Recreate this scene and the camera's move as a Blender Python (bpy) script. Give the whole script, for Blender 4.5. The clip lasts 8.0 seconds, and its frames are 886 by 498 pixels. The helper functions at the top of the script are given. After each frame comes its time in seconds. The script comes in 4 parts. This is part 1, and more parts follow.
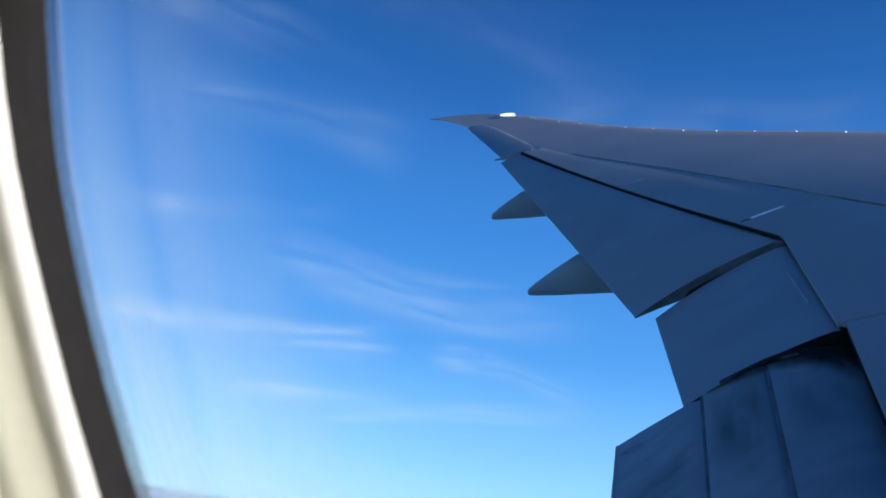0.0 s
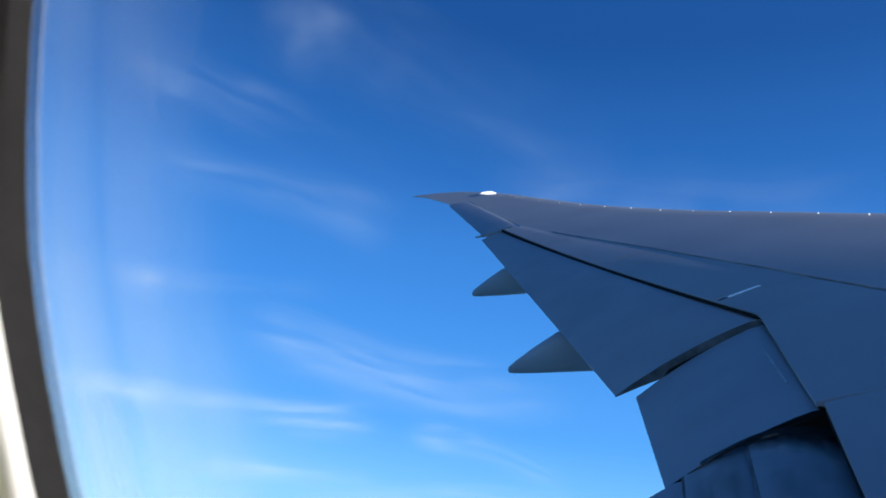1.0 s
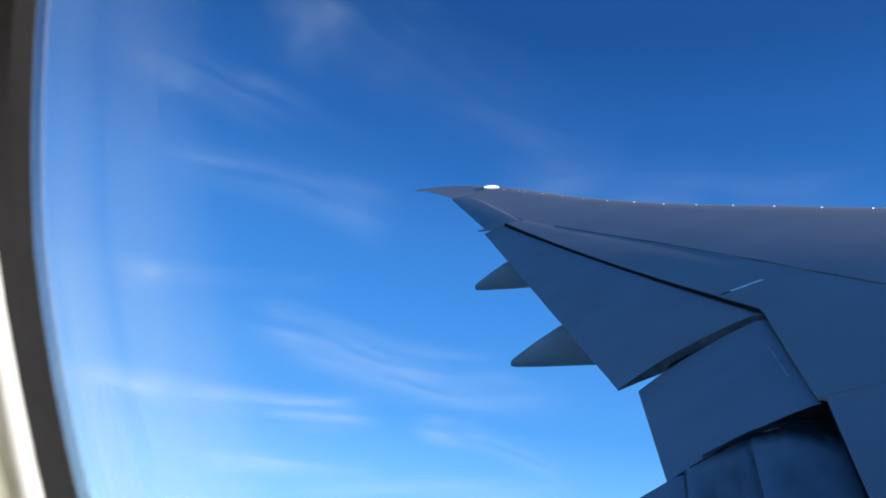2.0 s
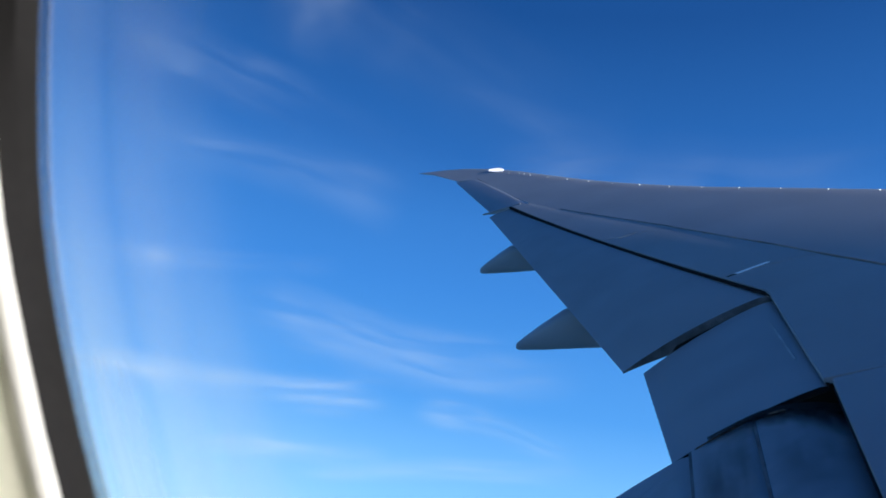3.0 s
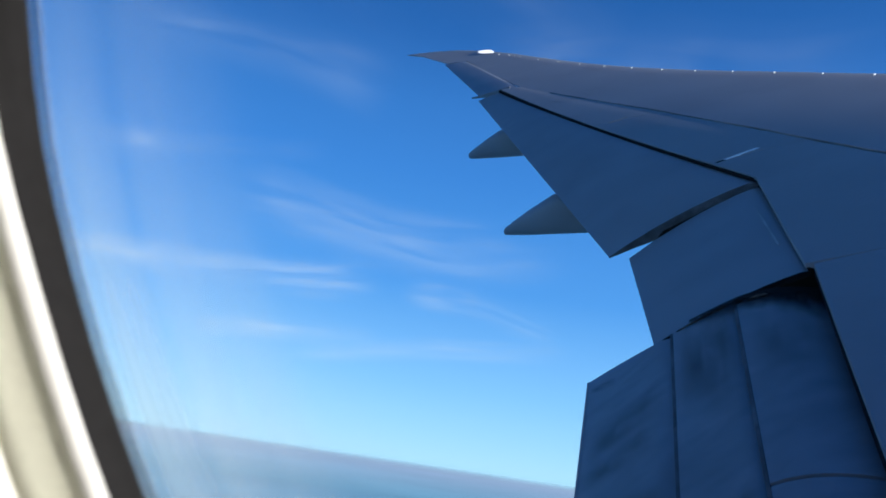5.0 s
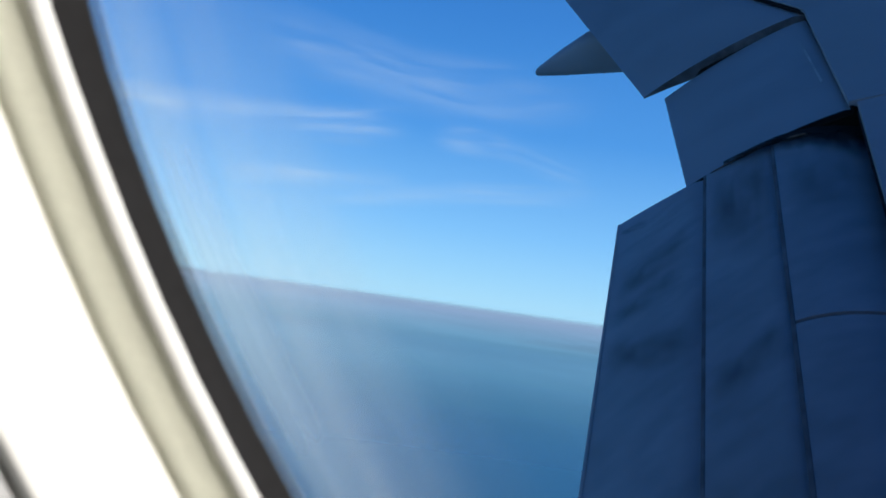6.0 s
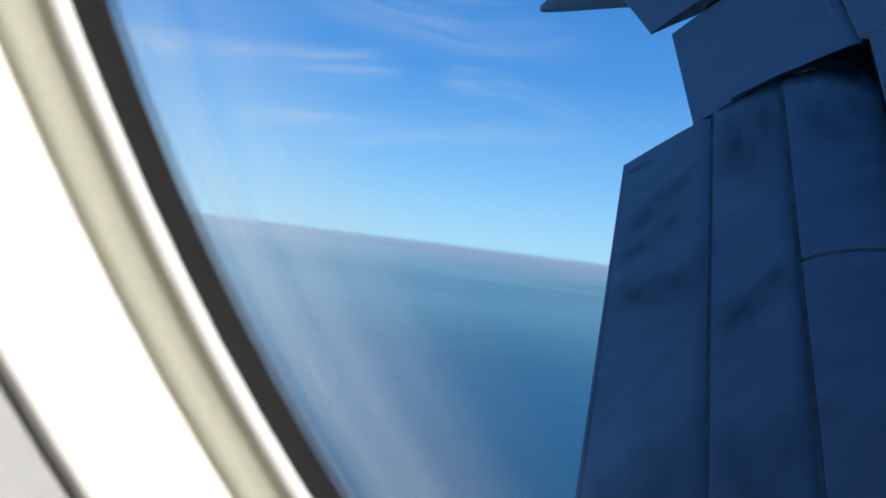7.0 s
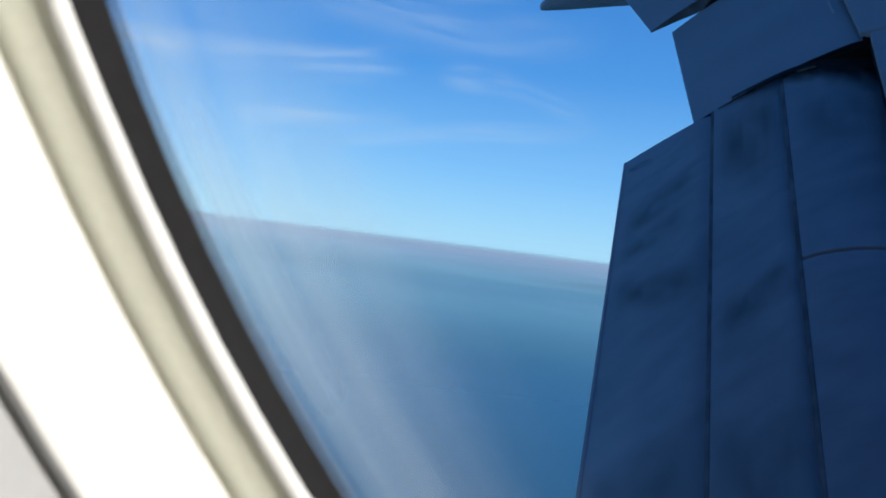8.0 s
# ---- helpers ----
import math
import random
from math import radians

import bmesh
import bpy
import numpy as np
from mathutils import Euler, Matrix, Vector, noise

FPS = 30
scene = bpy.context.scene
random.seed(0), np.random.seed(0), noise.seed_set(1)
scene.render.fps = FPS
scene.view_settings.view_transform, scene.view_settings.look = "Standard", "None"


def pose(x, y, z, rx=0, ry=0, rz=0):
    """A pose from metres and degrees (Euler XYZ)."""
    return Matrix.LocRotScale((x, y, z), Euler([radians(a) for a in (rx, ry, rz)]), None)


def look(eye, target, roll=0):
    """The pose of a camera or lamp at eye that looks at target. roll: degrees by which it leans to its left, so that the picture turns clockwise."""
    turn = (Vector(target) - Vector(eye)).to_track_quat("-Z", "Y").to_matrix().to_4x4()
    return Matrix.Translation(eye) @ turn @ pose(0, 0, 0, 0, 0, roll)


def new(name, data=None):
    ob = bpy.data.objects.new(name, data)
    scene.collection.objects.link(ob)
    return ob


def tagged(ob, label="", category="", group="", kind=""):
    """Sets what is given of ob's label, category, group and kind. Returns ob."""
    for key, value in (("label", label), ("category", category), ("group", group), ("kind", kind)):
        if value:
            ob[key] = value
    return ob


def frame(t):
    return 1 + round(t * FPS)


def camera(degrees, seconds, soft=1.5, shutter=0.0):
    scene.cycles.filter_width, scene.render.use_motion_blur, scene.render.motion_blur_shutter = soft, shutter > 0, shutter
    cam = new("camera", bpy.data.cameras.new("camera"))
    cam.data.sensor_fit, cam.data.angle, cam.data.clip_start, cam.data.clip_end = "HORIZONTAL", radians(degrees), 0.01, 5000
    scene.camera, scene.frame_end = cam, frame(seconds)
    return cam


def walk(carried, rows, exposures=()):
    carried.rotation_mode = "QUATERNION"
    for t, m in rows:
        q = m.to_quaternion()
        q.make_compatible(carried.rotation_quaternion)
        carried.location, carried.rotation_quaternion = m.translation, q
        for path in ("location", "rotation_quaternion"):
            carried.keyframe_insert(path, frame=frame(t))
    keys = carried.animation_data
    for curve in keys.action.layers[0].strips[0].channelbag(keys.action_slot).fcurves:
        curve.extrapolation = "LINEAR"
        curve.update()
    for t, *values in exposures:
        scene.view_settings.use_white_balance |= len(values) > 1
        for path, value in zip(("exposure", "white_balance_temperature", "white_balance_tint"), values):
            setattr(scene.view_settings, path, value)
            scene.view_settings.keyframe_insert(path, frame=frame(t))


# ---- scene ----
# ---- camera and walk ----
# The aircraft's own axes: x ahead, y out to the left wing, z up; its origin is the eye at a window seat.
# It flies in a left-wing-high bank, so its axes lean against the level sea.
ALTITUDE = 210.0
CRAFT = Matrix(((0.99276, 0.00000, -0.12014, 0.0),
                (-0.05104, 0.90528, -0.42175, 0.0),
                (0.10876, 0.42482, 0.89872, ALTITUDE),
                (0.0, 0.0, 0.0, 1.0)))
cam = camera(58.5, 8.0, soft=1.8)
cam.data.dof.use_dof = True
cam.data.dof.focus_distance = 15.0
cam.data.dof.aperture_fstop = 20.0
# seconds, then the eye (metres) and its turn (degrees) in the aircraft's axes
ROWS = [
    (0, -0.0089, 0.0126, -0.0058, 87.74, 6.43, 20.40),
    (0.1, -0.0065, 0.0106, -0.0058, 88.42, 6.38, 20.08),
    (0.2, -0.0040, 0.0085, -0.0057, 89.63, 6.34, 19.82),
    (0.3, -0.0016, 0.0065, -0.0057, 90.28, 6.30, 19.66),
    (0.4, 0.0008, 0.0045, -0.0057, 91.17, 6.25, 19.80),
    (0.5, 0.0032, 0.0024, -0.0057, 91.94, 6.21, 19.92),
    (0.6, 0.0036, 0.0021, -0.0054, 92.70, 6.15, 19.55),
    (0.7, 0.0041, 0.0018, -0.0051, 93.07, 6.11, 19.26),
    (0.8, 0.0045, 0.0015, -0.0048, 93.24, 6.07, 18.88),
    (0.9, 0.0049, 0.0012, -0.0045, 93.13, 6.03, 18.90),
    (1, 0.0053, 0.0009, -0.0042, 93.12, 6.00, 19.03),
    (2.5, 0.0093, -0.0034, -0.0050, 92.18, 5.99, 19.33),
    (3, 0.0051, 0.0001, -0.0063, 91.54, 6.12, 19.60),
    (3.5, 0.0051, 0.0001, -0.0044, 90.81, 6.19, 19.62),
    (4, 0.0051, 0.0001, -0.0026, 89.52, 6.20, 19.32),
    (4.2, 0.0051, 0.0001, -0.0019, 89.07, 6.33, 19.40),
    (5.3, -0.0048, 0.0039, 0.0032, 79.63, 6.21, 18.74),
    (5.5, -0.0066, 0.0046, 0.0042, 77.26, 6.40, 19.69),
    (5.8, -0.0037, 0.0004, 0.0053, 74.23, 6.73, 20.49),
    (6, -0.0018, -0.0024, 0.0061, 72.09, 7.11, 20.76),
    (6.2, -0.0024, -0.0026, 0.0078, 69.89, 7.46, 21.01),
    (6.5, -0.0033, -0.0029, 0.0103, 68.19, 7.85, 21.13),
    (7, -0.0046, -0.0013, 0.0096, 67.88, 7.96, 20.85),
    (7.5, -0.0060, 0.0002, 0.0089, 67.52, 7.98, 20.82),
    (8, -0.0074, 0.0018, 0.0082, 67.77, 7.99, 20.83),
]
walk(cam, [(r[0], CRAFT @ pose(*r[1:])) for r in ROWS],
     exposures=((0, 0.2), (1, 0.34), (2.5, 0.24), (4, 0.16), (5.5, 0.06), (6.5, -0.06), (8, -0.04)))

# ---- world and sun ----
SUN_CRAFT = Vector((0.93, 0.33, 0.185)).normalized()
SUN = (CRAFT.to_3x3() @ SUN_CRAFT).normalized()
world = bpy.data.worlds.new("sky")
scene.world = world
world.use_nodes = True
wt = world.node_tree
sky = wt.nodes.new("ShaderNodeTexSky")
sky.sky_type = "NISHITA"
sky.sun_disc = False
sky.sun_elevation = math.asin(SUN.z)
sky.sun_rotation = math.atan2(SUN.x, SUN.y)
sky.altitude = 1200
sky.air_density, sky.dust_density, sky.ozone_density = 1.0, 0.0, 3.0
background = wt.nodes["Background"]
background.inputs["Strength"].default_value = 0.15
tint = wt.nodes.new("ShaderNodeMix")
tint.data_type, tint.blend_type = "RGBA", "MULTIPLY"
tint.inputs[0].default_value, tint.inputs[7].default_value = 1.0, (0.62, 0.96, 1.2, 1)
wt.links.new(sky.outputs["Color"], tint.inputs[6])
# clear high air: pale over the sea, deep blue above, the same all the way round
way = wt.nodes.new("ShaderNodeTexCoord")
axis = wt.nodes.new("ShaderNodeSeparateXYZ")
height = wt.nodes.new("ShaderNodeMapRange")
height.inputs["From Min"].default_value, height.inputs["From Max"].default_value = 0.0, 0.7
depth_of_blue = wt.nodes.new("ShaderNodeValToRGB")
stops = ((0.0, (0.37, 0.71, 1.0)), (0.125, (0.215, 0.54, 0.965)), (0.30, (0.075, 0.32, 0.80)), (0.49, (0.040, 0.226, 0.67)), (0.60, (0.031, 0.186, 0.575)), (0.71, (0.015, 0.122, 0.43)), (0.92, (0.004, 0.060, 0.25)))
for k, (place, tone) in enumerate(stops):
    stop = depth_of_blue.color_ramp.elements[k] if k < 2 else depth_of_blue.color_ramp.elements.new(place)
    stop.position, stop.color = place, (*tone, 1)
lift = wt.nodes.new("ShaderNodeVectorMath")
lift.operation = "SCALE"
lift.inputs["Scale"].default_value = 1.06 / 0.15
blend = wt.nodes.new("ShaderNodeMix")
blend.data_type = "RGBA"
blend.inputs[0].default_value = 0.86
wt.links.new(way.outputs["Generated"], axis.inputs[0])
wt.links.new(axis.outputs["Z"], height.inputs["Value"])
wt.links.new(height.outputs["Result"], depth_of_blue.inputs["Fac"])
wt.links.new(depth_of_blue.outputs["Color"], lift.inputs[0])
wt.links.new(tint.outputs[2], blend.inputs[6])
wt.links.new(lift.outputs["Vector"], blend.inputs[7])
wt.links.new(blend.outputs[2], background.inputs["Color"])
sun = new("sun", bpy.data.lights.new("sun", "SUN"))
sun.data.energy, sun.data.angle, sun.data.color = 5.0, radians(0.5), (1.0, 0.975, 0.945)
sun.matrix_world = look(Vector((0, 0, ALTITUDE + 50)) + SUN * 20, Vector((0, 0, ALTITUDE + 50)))


# ---- materials ----
# the window: half width, half height, centre, and the pane's distance outboard
WIN_A, WIN_B, WIN_X, WIN_Z, PANE_Y = 0.1856, 0.2787, 0.0663, 0.0118, 0.12
FILM = 0.48

def material(name, colour, rough=0.5, metal=0.0, spot=0.0, spot_scale=4.0, grain=0.0, grain_scale=60.0, bump=0.0, stretch=(1, 1, 1), turn=0.0, emit=None, emit_strength=0.0, gloss=0.5):
    """A paint-like surface: colour varied by broad stains and fine grain, with a fine relief."""
    m = bpy.data.materials.new(name)
    m.use_nodes = True
    t = m.node_tree
    b = t.nodes["Principled BSDF"]
    b.inputs["Roughness"].default_value, b.inputs["Metallic"].default_value = rough, metal
    b.inputs["Specular IOR Level"].default_value = gloss
    where = t.nodes.new("ShaderNodeTexCoord")
    mapping = t.nodes.new("ShaderNodeMapping")
    mapping.vector_type = "TEXTURE"
    mapping.inputs["Scale"].default_value = [1 / k for k in stretch]
    mapping.inputs["Rotation"].default_value = (0, 0, radians(turn))
    t.links.new(where.outputs["Object"], mapping.inputs["Vector"])

    def cloud(scale, detail):
        n = t.nodes.new("ShaderNodeTexNoise")
        n.inputs["Scale"].default_value, n.inputs["Detail"].default_value = scale, detail
        t.links.new(mapping.outputs["Vector"], n.inputs["Vector"])
        return n
    broad, fine = cloud(spot_scale, 5), cloud(grain_scale, 3)
    last = None
    for noise_node, depth in ((broad, spot), (fine, grain)):
        ramp = t.nodes.new("ShaderNodeMapRange")
        ramp.inputs["From Min"].default_value, ramp.inputs["From Max"].default_value = 0.3, 0.7
        ramp.inputs["To Min"].default_value, ramp.inputs["To Max"].default_value = 1 - depth, 1 + depth * 0.4
        t.links.new(noise_node.outputs["Fac"], ramp.inputs["Value"])
        mul = t.nodes.new("ShaderNodeMix")
        mul.data_type, mul.blend_type = "RGBA", "MULTIPLY"
        mul.inputs[0].default_value = 1
        mul.inputs[6].default_value = (*colour, 1)
        if last:
            t.links.new(last, mul.inputs[6])
        t.links.new(ramp.outputs["Result"], mul.inputs[7])
        last = mul.outputs[2]
    t.links.new(last, b.inputs["Base Color"])
    if bump:
        bm = t.nodes.new("ShaderNodeBump")
        bm.inputs["Strength"].default_value, bm.inputs["Distance"].default_value = bump, 0.002
        t.links.new(fine.outputs["Fac"], bm.inputs["Height"])
        t.links.new(bm.outputs["Normal"], b.inputs["Normal"])
    if emit:
        b.inputs["Emission Color"].default_value = (*emit, 1)
        b.inputs["Emission Strength"].default_value = emit_strength
    return m


WING_PAINT = material("wing_grey_paint", (0.268, 0.272, 0.294), 0.55, gloss=0.22, spot=0.10, spot_scale=0.7, grain=0.05, grain_scale=14, bump=0.05)
FLAP_PAINT = material("flap_grey_paint", (0.226, 0.234, 0.262), 0.42, spot=0.14, spot_scale=1.3, grain=0.05, grain_scale=25, bump=0.05)
GRIMY_PAINT = material("grimy_flap_paint", (0.216, 0.241, 0.275), 0.45, spot=0.26, spot_scale=0.9, grain=0.16, grain_scale=7, bump=0.06, stretch=(0.7, 1.4, 1), turn=35)
FAIRING_PAINT = material("fairing_warm_grey_paint", (0.27, 0.278, 0.315), 0.45, spot=0.12, spot_scale=2, grain=0.05)
GAP_SHADE = material("gap_shade_black", (0.012, 0.012, 0.014), 0.8, gloss=0.05, spot=0.2, spot_scale=5)
COVE_SHADE = material("cove_shade_brown", (0.016, 0.012, 0.009), 0.8, gloss=0.05, spot=0.5, spot_scale=6, grain=0.2)
SUNLIT_STRIP = material("sunlit_strip_white", (0.9, 0.9, 0.9), 0.3, spot=0.08)
LAMP_AND_GLINT = material("lamp_and_glint_white", (0.85, 0.87, 0.9), 0.12, spot=0.05, emit=(1.0, 0.98, 0.95), emit_strength=1.0)
PANEL = material("cream_cabin_plastic", (0.78, 0.76, 0.70), 0.45, spot=0.03, spot_scale=9, grain=0.03, grain_scale=400, bump=0.06)
SIDEWALL = material("pale_grey_sidewall_plastic", (0.36, 0.355, 0.34), 0.5, spot=0.04, spot_scale=9, grain=0.04, grain_scale=400, bump=0.08)
REVEAL = material("ivory_reveal_plastic", (0.90, 0.885, 0.71), 0.5, spot=0.04, spot_scale=14, grain=0.03, grain_scale=500, bump=0.05)
GASKET = material("charcoal_gasket", (0.0205, 0.0195, 0.0195), 0.85, gloss=0.12, spot=0.15, spot_scale=30, grain=0.1, grain_scale=300, bump=0.1)
SOOT_AND_SHADE = material("soot_and_gap_shade", (0.10, 0.107, 0.12), 0.75, spot=0.6, spot_scale=3, grain=0.3, grain_scale=12)
STAINED = material("oil_stained_metal", (0.105, 0.07, 0.045), 0.7, spot=0.6, spot_scale=14, grain=0.4, grain_scale=40, bump=0.3)
GLINT_PAINT = material("painted_glint", (0.38, 0.39, 0.41), 0.4, spot=0.5, spot_scale=3, grain=0.3, grain_scale=20)
JOINT_DARK = material("dirty_joint", (0.2, 0.205, 0.215), 0.7, spot=0.6, spot_scale=0.9, grain=0.3, grain_scale=9)
JOINT = material("grey_joint_seal", (0.56, 0.56, 0.535), 0.7, spot=0.1, spot_scale=30)
SKIN = material("fuselage_paint", (0.30, 0.33, 0.38), 0.4, spot=0.06, spot_scale=2)
CARPET = material("cabin_carpet", (0.08, 0.09, 0.13), 0.95, spot=0.2, spot_scale=5, grain=0.3, grain_scale=300)
HULL = material("boat_white_paint", (0.8, 0.8, 0.78), 0.4, spot=0.08, spot_scale=1)
DECK = material("boat_dark_deck", (0.12, 0.12, 0.13), 0.7, spot=0.2, spot_scale=1)


def pane_material():
    """Acrylic pane: clear, with a faint film of wiping streaks that catches the light."""
    m = bpy.data.materials.new("acrylic_pane")
    m.use_nodes = True
    t = m.node_tree
    t.nodes.remove(t.nodes["Principled BSDF"])
    out = t.nodes["Material Output"]
    clear, film, gloss = t.nodes.new("ShaderNodeBsdfTransparent"), t.nodes.new("ShaderNodeBsdfTranslucent"), t.nodes.new("ShaderNodeBsdfGlossy")
    clear.inputs["Color"].default_value = (0.98, 0.985, 0.99, 1)
    film.inputs["Color"].default_value = (0.85, 0.985, 0.97, 1)
    gloss.inputs["Roughness"].default_value = 0.05
    where, axis, spots = (t.nodes.new(n) for n in ("ShaderNodeTexCoord", "ShaderNodeSeparateXYZ", "ShaderNodeTexNoise"))
    t.links.new(where.outputs["Object"], axis.inputs[0])

    def calc(op, a, b=0.0, c=0.0):
        k = t.nodes.new("ShaderNodeMath")
        k.operation = op
        for slot, value in enumerate((a, b, c)):
            if isinstance(value, (int, float)):
                k.inputs[slot].default_value = value
            else:
                t.links.new(value, k.inputs[slot])
        return k.outputs[0]

    def ease(value, a, b, lo, hi):
        r = t.nodes.new("ShaderNodeMapRange")
        r.interpolation_type = "SMOOTHSTEP"
        for key, val in (("From Min", a), ("From Max", b), ("To Min", lo), ("To Max", hi)):
            r.inputs[key].default_value = val
        t.links.new(value, r.inputs["Value"])
        return r.outputs["Result"]
    # how far out towards the rim, 1 at the rim itself
    u = calc("POWER", calc("ABSOLUTE", calc("MULTIPLY_ADD", axis.outputs["X"], 1 / WIN_A, -WIN_X / WIN_A)), 1.69)
    v = calc("POWER", calc("ABSOLUTE", calc("MULTIPLY_ADD", axis.outputs["Z"], 1 / WIN_B, -WIN_Z / WIN_B)), 1.69)
    out_share = calc("ADD", u, v)
    # wiping marks that run round, parallel to the rim
    bands = []
    for scale, along, detail in ((12.0, 3.0, 1), (26.0, 4.0, 1)):
        place, n = t.nodes.new("ShaderNodeCombineXYZ"), t.nodes.new("ShaderNodeTexNoise")
        t.links.new(calc("MULTIPLY", out_share, scale), place.inputs[0])
        t.links.new(calc("MULTIPLY", axis.outputs["Z"], along), place.inputs[1])
        n.inputs["Scale"].default_value, n.inputs["Detail"].default_value = 1.0, detail
        t.links.new(place.outputs[0], n.inputs["Vector"])
        bands.append(n.outputs["Fac"])
    marks = calc("ADD", ease(bands[0], 0.32, 0.68, 0.22, 0.8), ease(bands[1], 0.3, 0.75, 0.0, 0.08))
    spots.inputs["Scale"].default_value = 9
    t.links.new(where.outputs["Object"], spots.inputs["Vector"])
    thick = calc("MULTIPLY", calc("MULTIPLY", marks, ease(calc("SUBTRACT", out_share, ease(axis.outputs["Z"], -0.045, 0.02, 0.0, 0.06)), 0.54, 0.95, 0.0, 1.0)), ease(axis.outputs["Z"], 0.05, -0.04, 0.17, 1.0))
    kept = calc("MULTIPLY", calc("MULTIPLY", thick, ease(spots.outputs["Fac"], 0.3, 0.7, 0.75, 1.0)), calc("MULTIPLY", ease(axis.outputs["Z"], -0.05, -0.10, 1.0, 0.66), FILM))
    mix, mix2, fres = t.nodes.new("ShaderNodeMixShader"), t.nodes.new("ShaderNodeMixShader"), t.nodes.new("ShaderNodeFresnel")
    fres.inputs["IOR"].default_value = 1.2
    t.links.new(kept, mix.inputs[0])
    t.links.new(clear.outputs[0], mix.inputs[1])
    t.links.new(film.outputs[0], mix.inputs[2])
    t.links.new(fres.outputs[0], mix2.inputs[0])
    t.links.new(mix.outputs[0], mix2.inputs[1])
    t.links.new(gloss.outputs[0], mix2.inputs[2])
    t.links.new(mix2.outputs[0], out.inputs["Surface"])
    return m


def sea_material():
    m = bpy.data.materials.new("sea_water")
    m.use_nodes = True
    t = m.node_tree
    b = t.nodes["Principled BSDF"]
    b.inputs["Roughness"].default_value = 0.27
    b.inputs["IOR"].default_value = 1.33
    where, n1, n2 = (t.nodes.new(n) for n in ("ShaderNodeTexCoord", "ShaderNodeTexNoise", "ShaderNodeTexNoise"))
    n1.inputs["Scale"].default_value, n1.inputs["Detail"].default_value = 0.0016, 4
    n2.inputs["Scale"].default_value, n2.inputs["Detail"].default_value = 0.06, 6
    for n in (n1, n2):
        t.links.new(where.outputs["Object"], n.inputs["Vector"])
    ramp = t.nodes.new("ShaderNodeMix")
    ramp.data_type = "RGBA"
    ramp.inputs[6].default_value, ramp.inputs[7].default_value = (0.016, 0.104, 0.180, 1), (0.024, 0.124, 0.205, 1)
    t.links.new(n1.outputs["Fac"], ramp.inputs[0])
    t.links.new(ramp.outputs[2], b.inputs["Base Color"])
    bump = t.nodes.new("ShaderNodeBump")
    bump.inputs["Strength"].default_value, bump.inputs["Distance"].default_value = 0.10, 0.2
    t.links.new(n2.outputs["Fac"], bump.inputs["Height"])
    t.links.new(bump.outputs["Normal"], b.inputs["Normal"])
    return m


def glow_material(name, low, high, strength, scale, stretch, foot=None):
    """Far land with its haze painted in: a soft glow of two colours."""
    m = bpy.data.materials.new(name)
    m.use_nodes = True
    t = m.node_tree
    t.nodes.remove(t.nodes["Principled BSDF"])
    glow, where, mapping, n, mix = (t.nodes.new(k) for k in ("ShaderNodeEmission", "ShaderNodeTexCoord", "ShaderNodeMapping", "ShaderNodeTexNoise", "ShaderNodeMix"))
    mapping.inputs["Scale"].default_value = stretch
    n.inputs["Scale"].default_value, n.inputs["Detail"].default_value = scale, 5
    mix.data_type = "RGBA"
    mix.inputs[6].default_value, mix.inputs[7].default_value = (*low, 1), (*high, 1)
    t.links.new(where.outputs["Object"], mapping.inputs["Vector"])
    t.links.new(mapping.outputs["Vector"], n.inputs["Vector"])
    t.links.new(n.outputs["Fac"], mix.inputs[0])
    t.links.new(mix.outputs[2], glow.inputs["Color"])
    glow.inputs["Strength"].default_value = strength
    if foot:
        # haze painted by height: paler upwards, its foot like the hazy water before it
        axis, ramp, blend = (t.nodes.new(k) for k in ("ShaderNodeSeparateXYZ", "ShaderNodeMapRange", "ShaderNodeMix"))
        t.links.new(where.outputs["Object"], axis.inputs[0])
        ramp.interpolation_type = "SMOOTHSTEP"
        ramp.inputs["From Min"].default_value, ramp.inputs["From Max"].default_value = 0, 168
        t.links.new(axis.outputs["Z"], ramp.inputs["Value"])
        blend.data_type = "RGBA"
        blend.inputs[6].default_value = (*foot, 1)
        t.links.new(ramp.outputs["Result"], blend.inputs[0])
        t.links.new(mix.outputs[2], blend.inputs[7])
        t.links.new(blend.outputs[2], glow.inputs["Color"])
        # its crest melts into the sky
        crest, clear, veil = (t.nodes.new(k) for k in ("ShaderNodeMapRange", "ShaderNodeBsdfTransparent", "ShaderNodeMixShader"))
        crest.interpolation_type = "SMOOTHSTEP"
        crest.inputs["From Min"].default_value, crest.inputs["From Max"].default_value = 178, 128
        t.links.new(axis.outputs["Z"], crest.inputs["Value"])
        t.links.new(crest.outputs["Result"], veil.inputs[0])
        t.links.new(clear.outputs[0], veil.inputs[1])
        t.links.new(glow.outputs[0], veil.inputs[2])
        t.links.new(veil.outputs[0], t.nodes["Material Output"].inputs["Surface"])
    else:
        t.links.new(glow.outputs[0], t.nodes["Material Output"].inputs["Surface"])
    return m


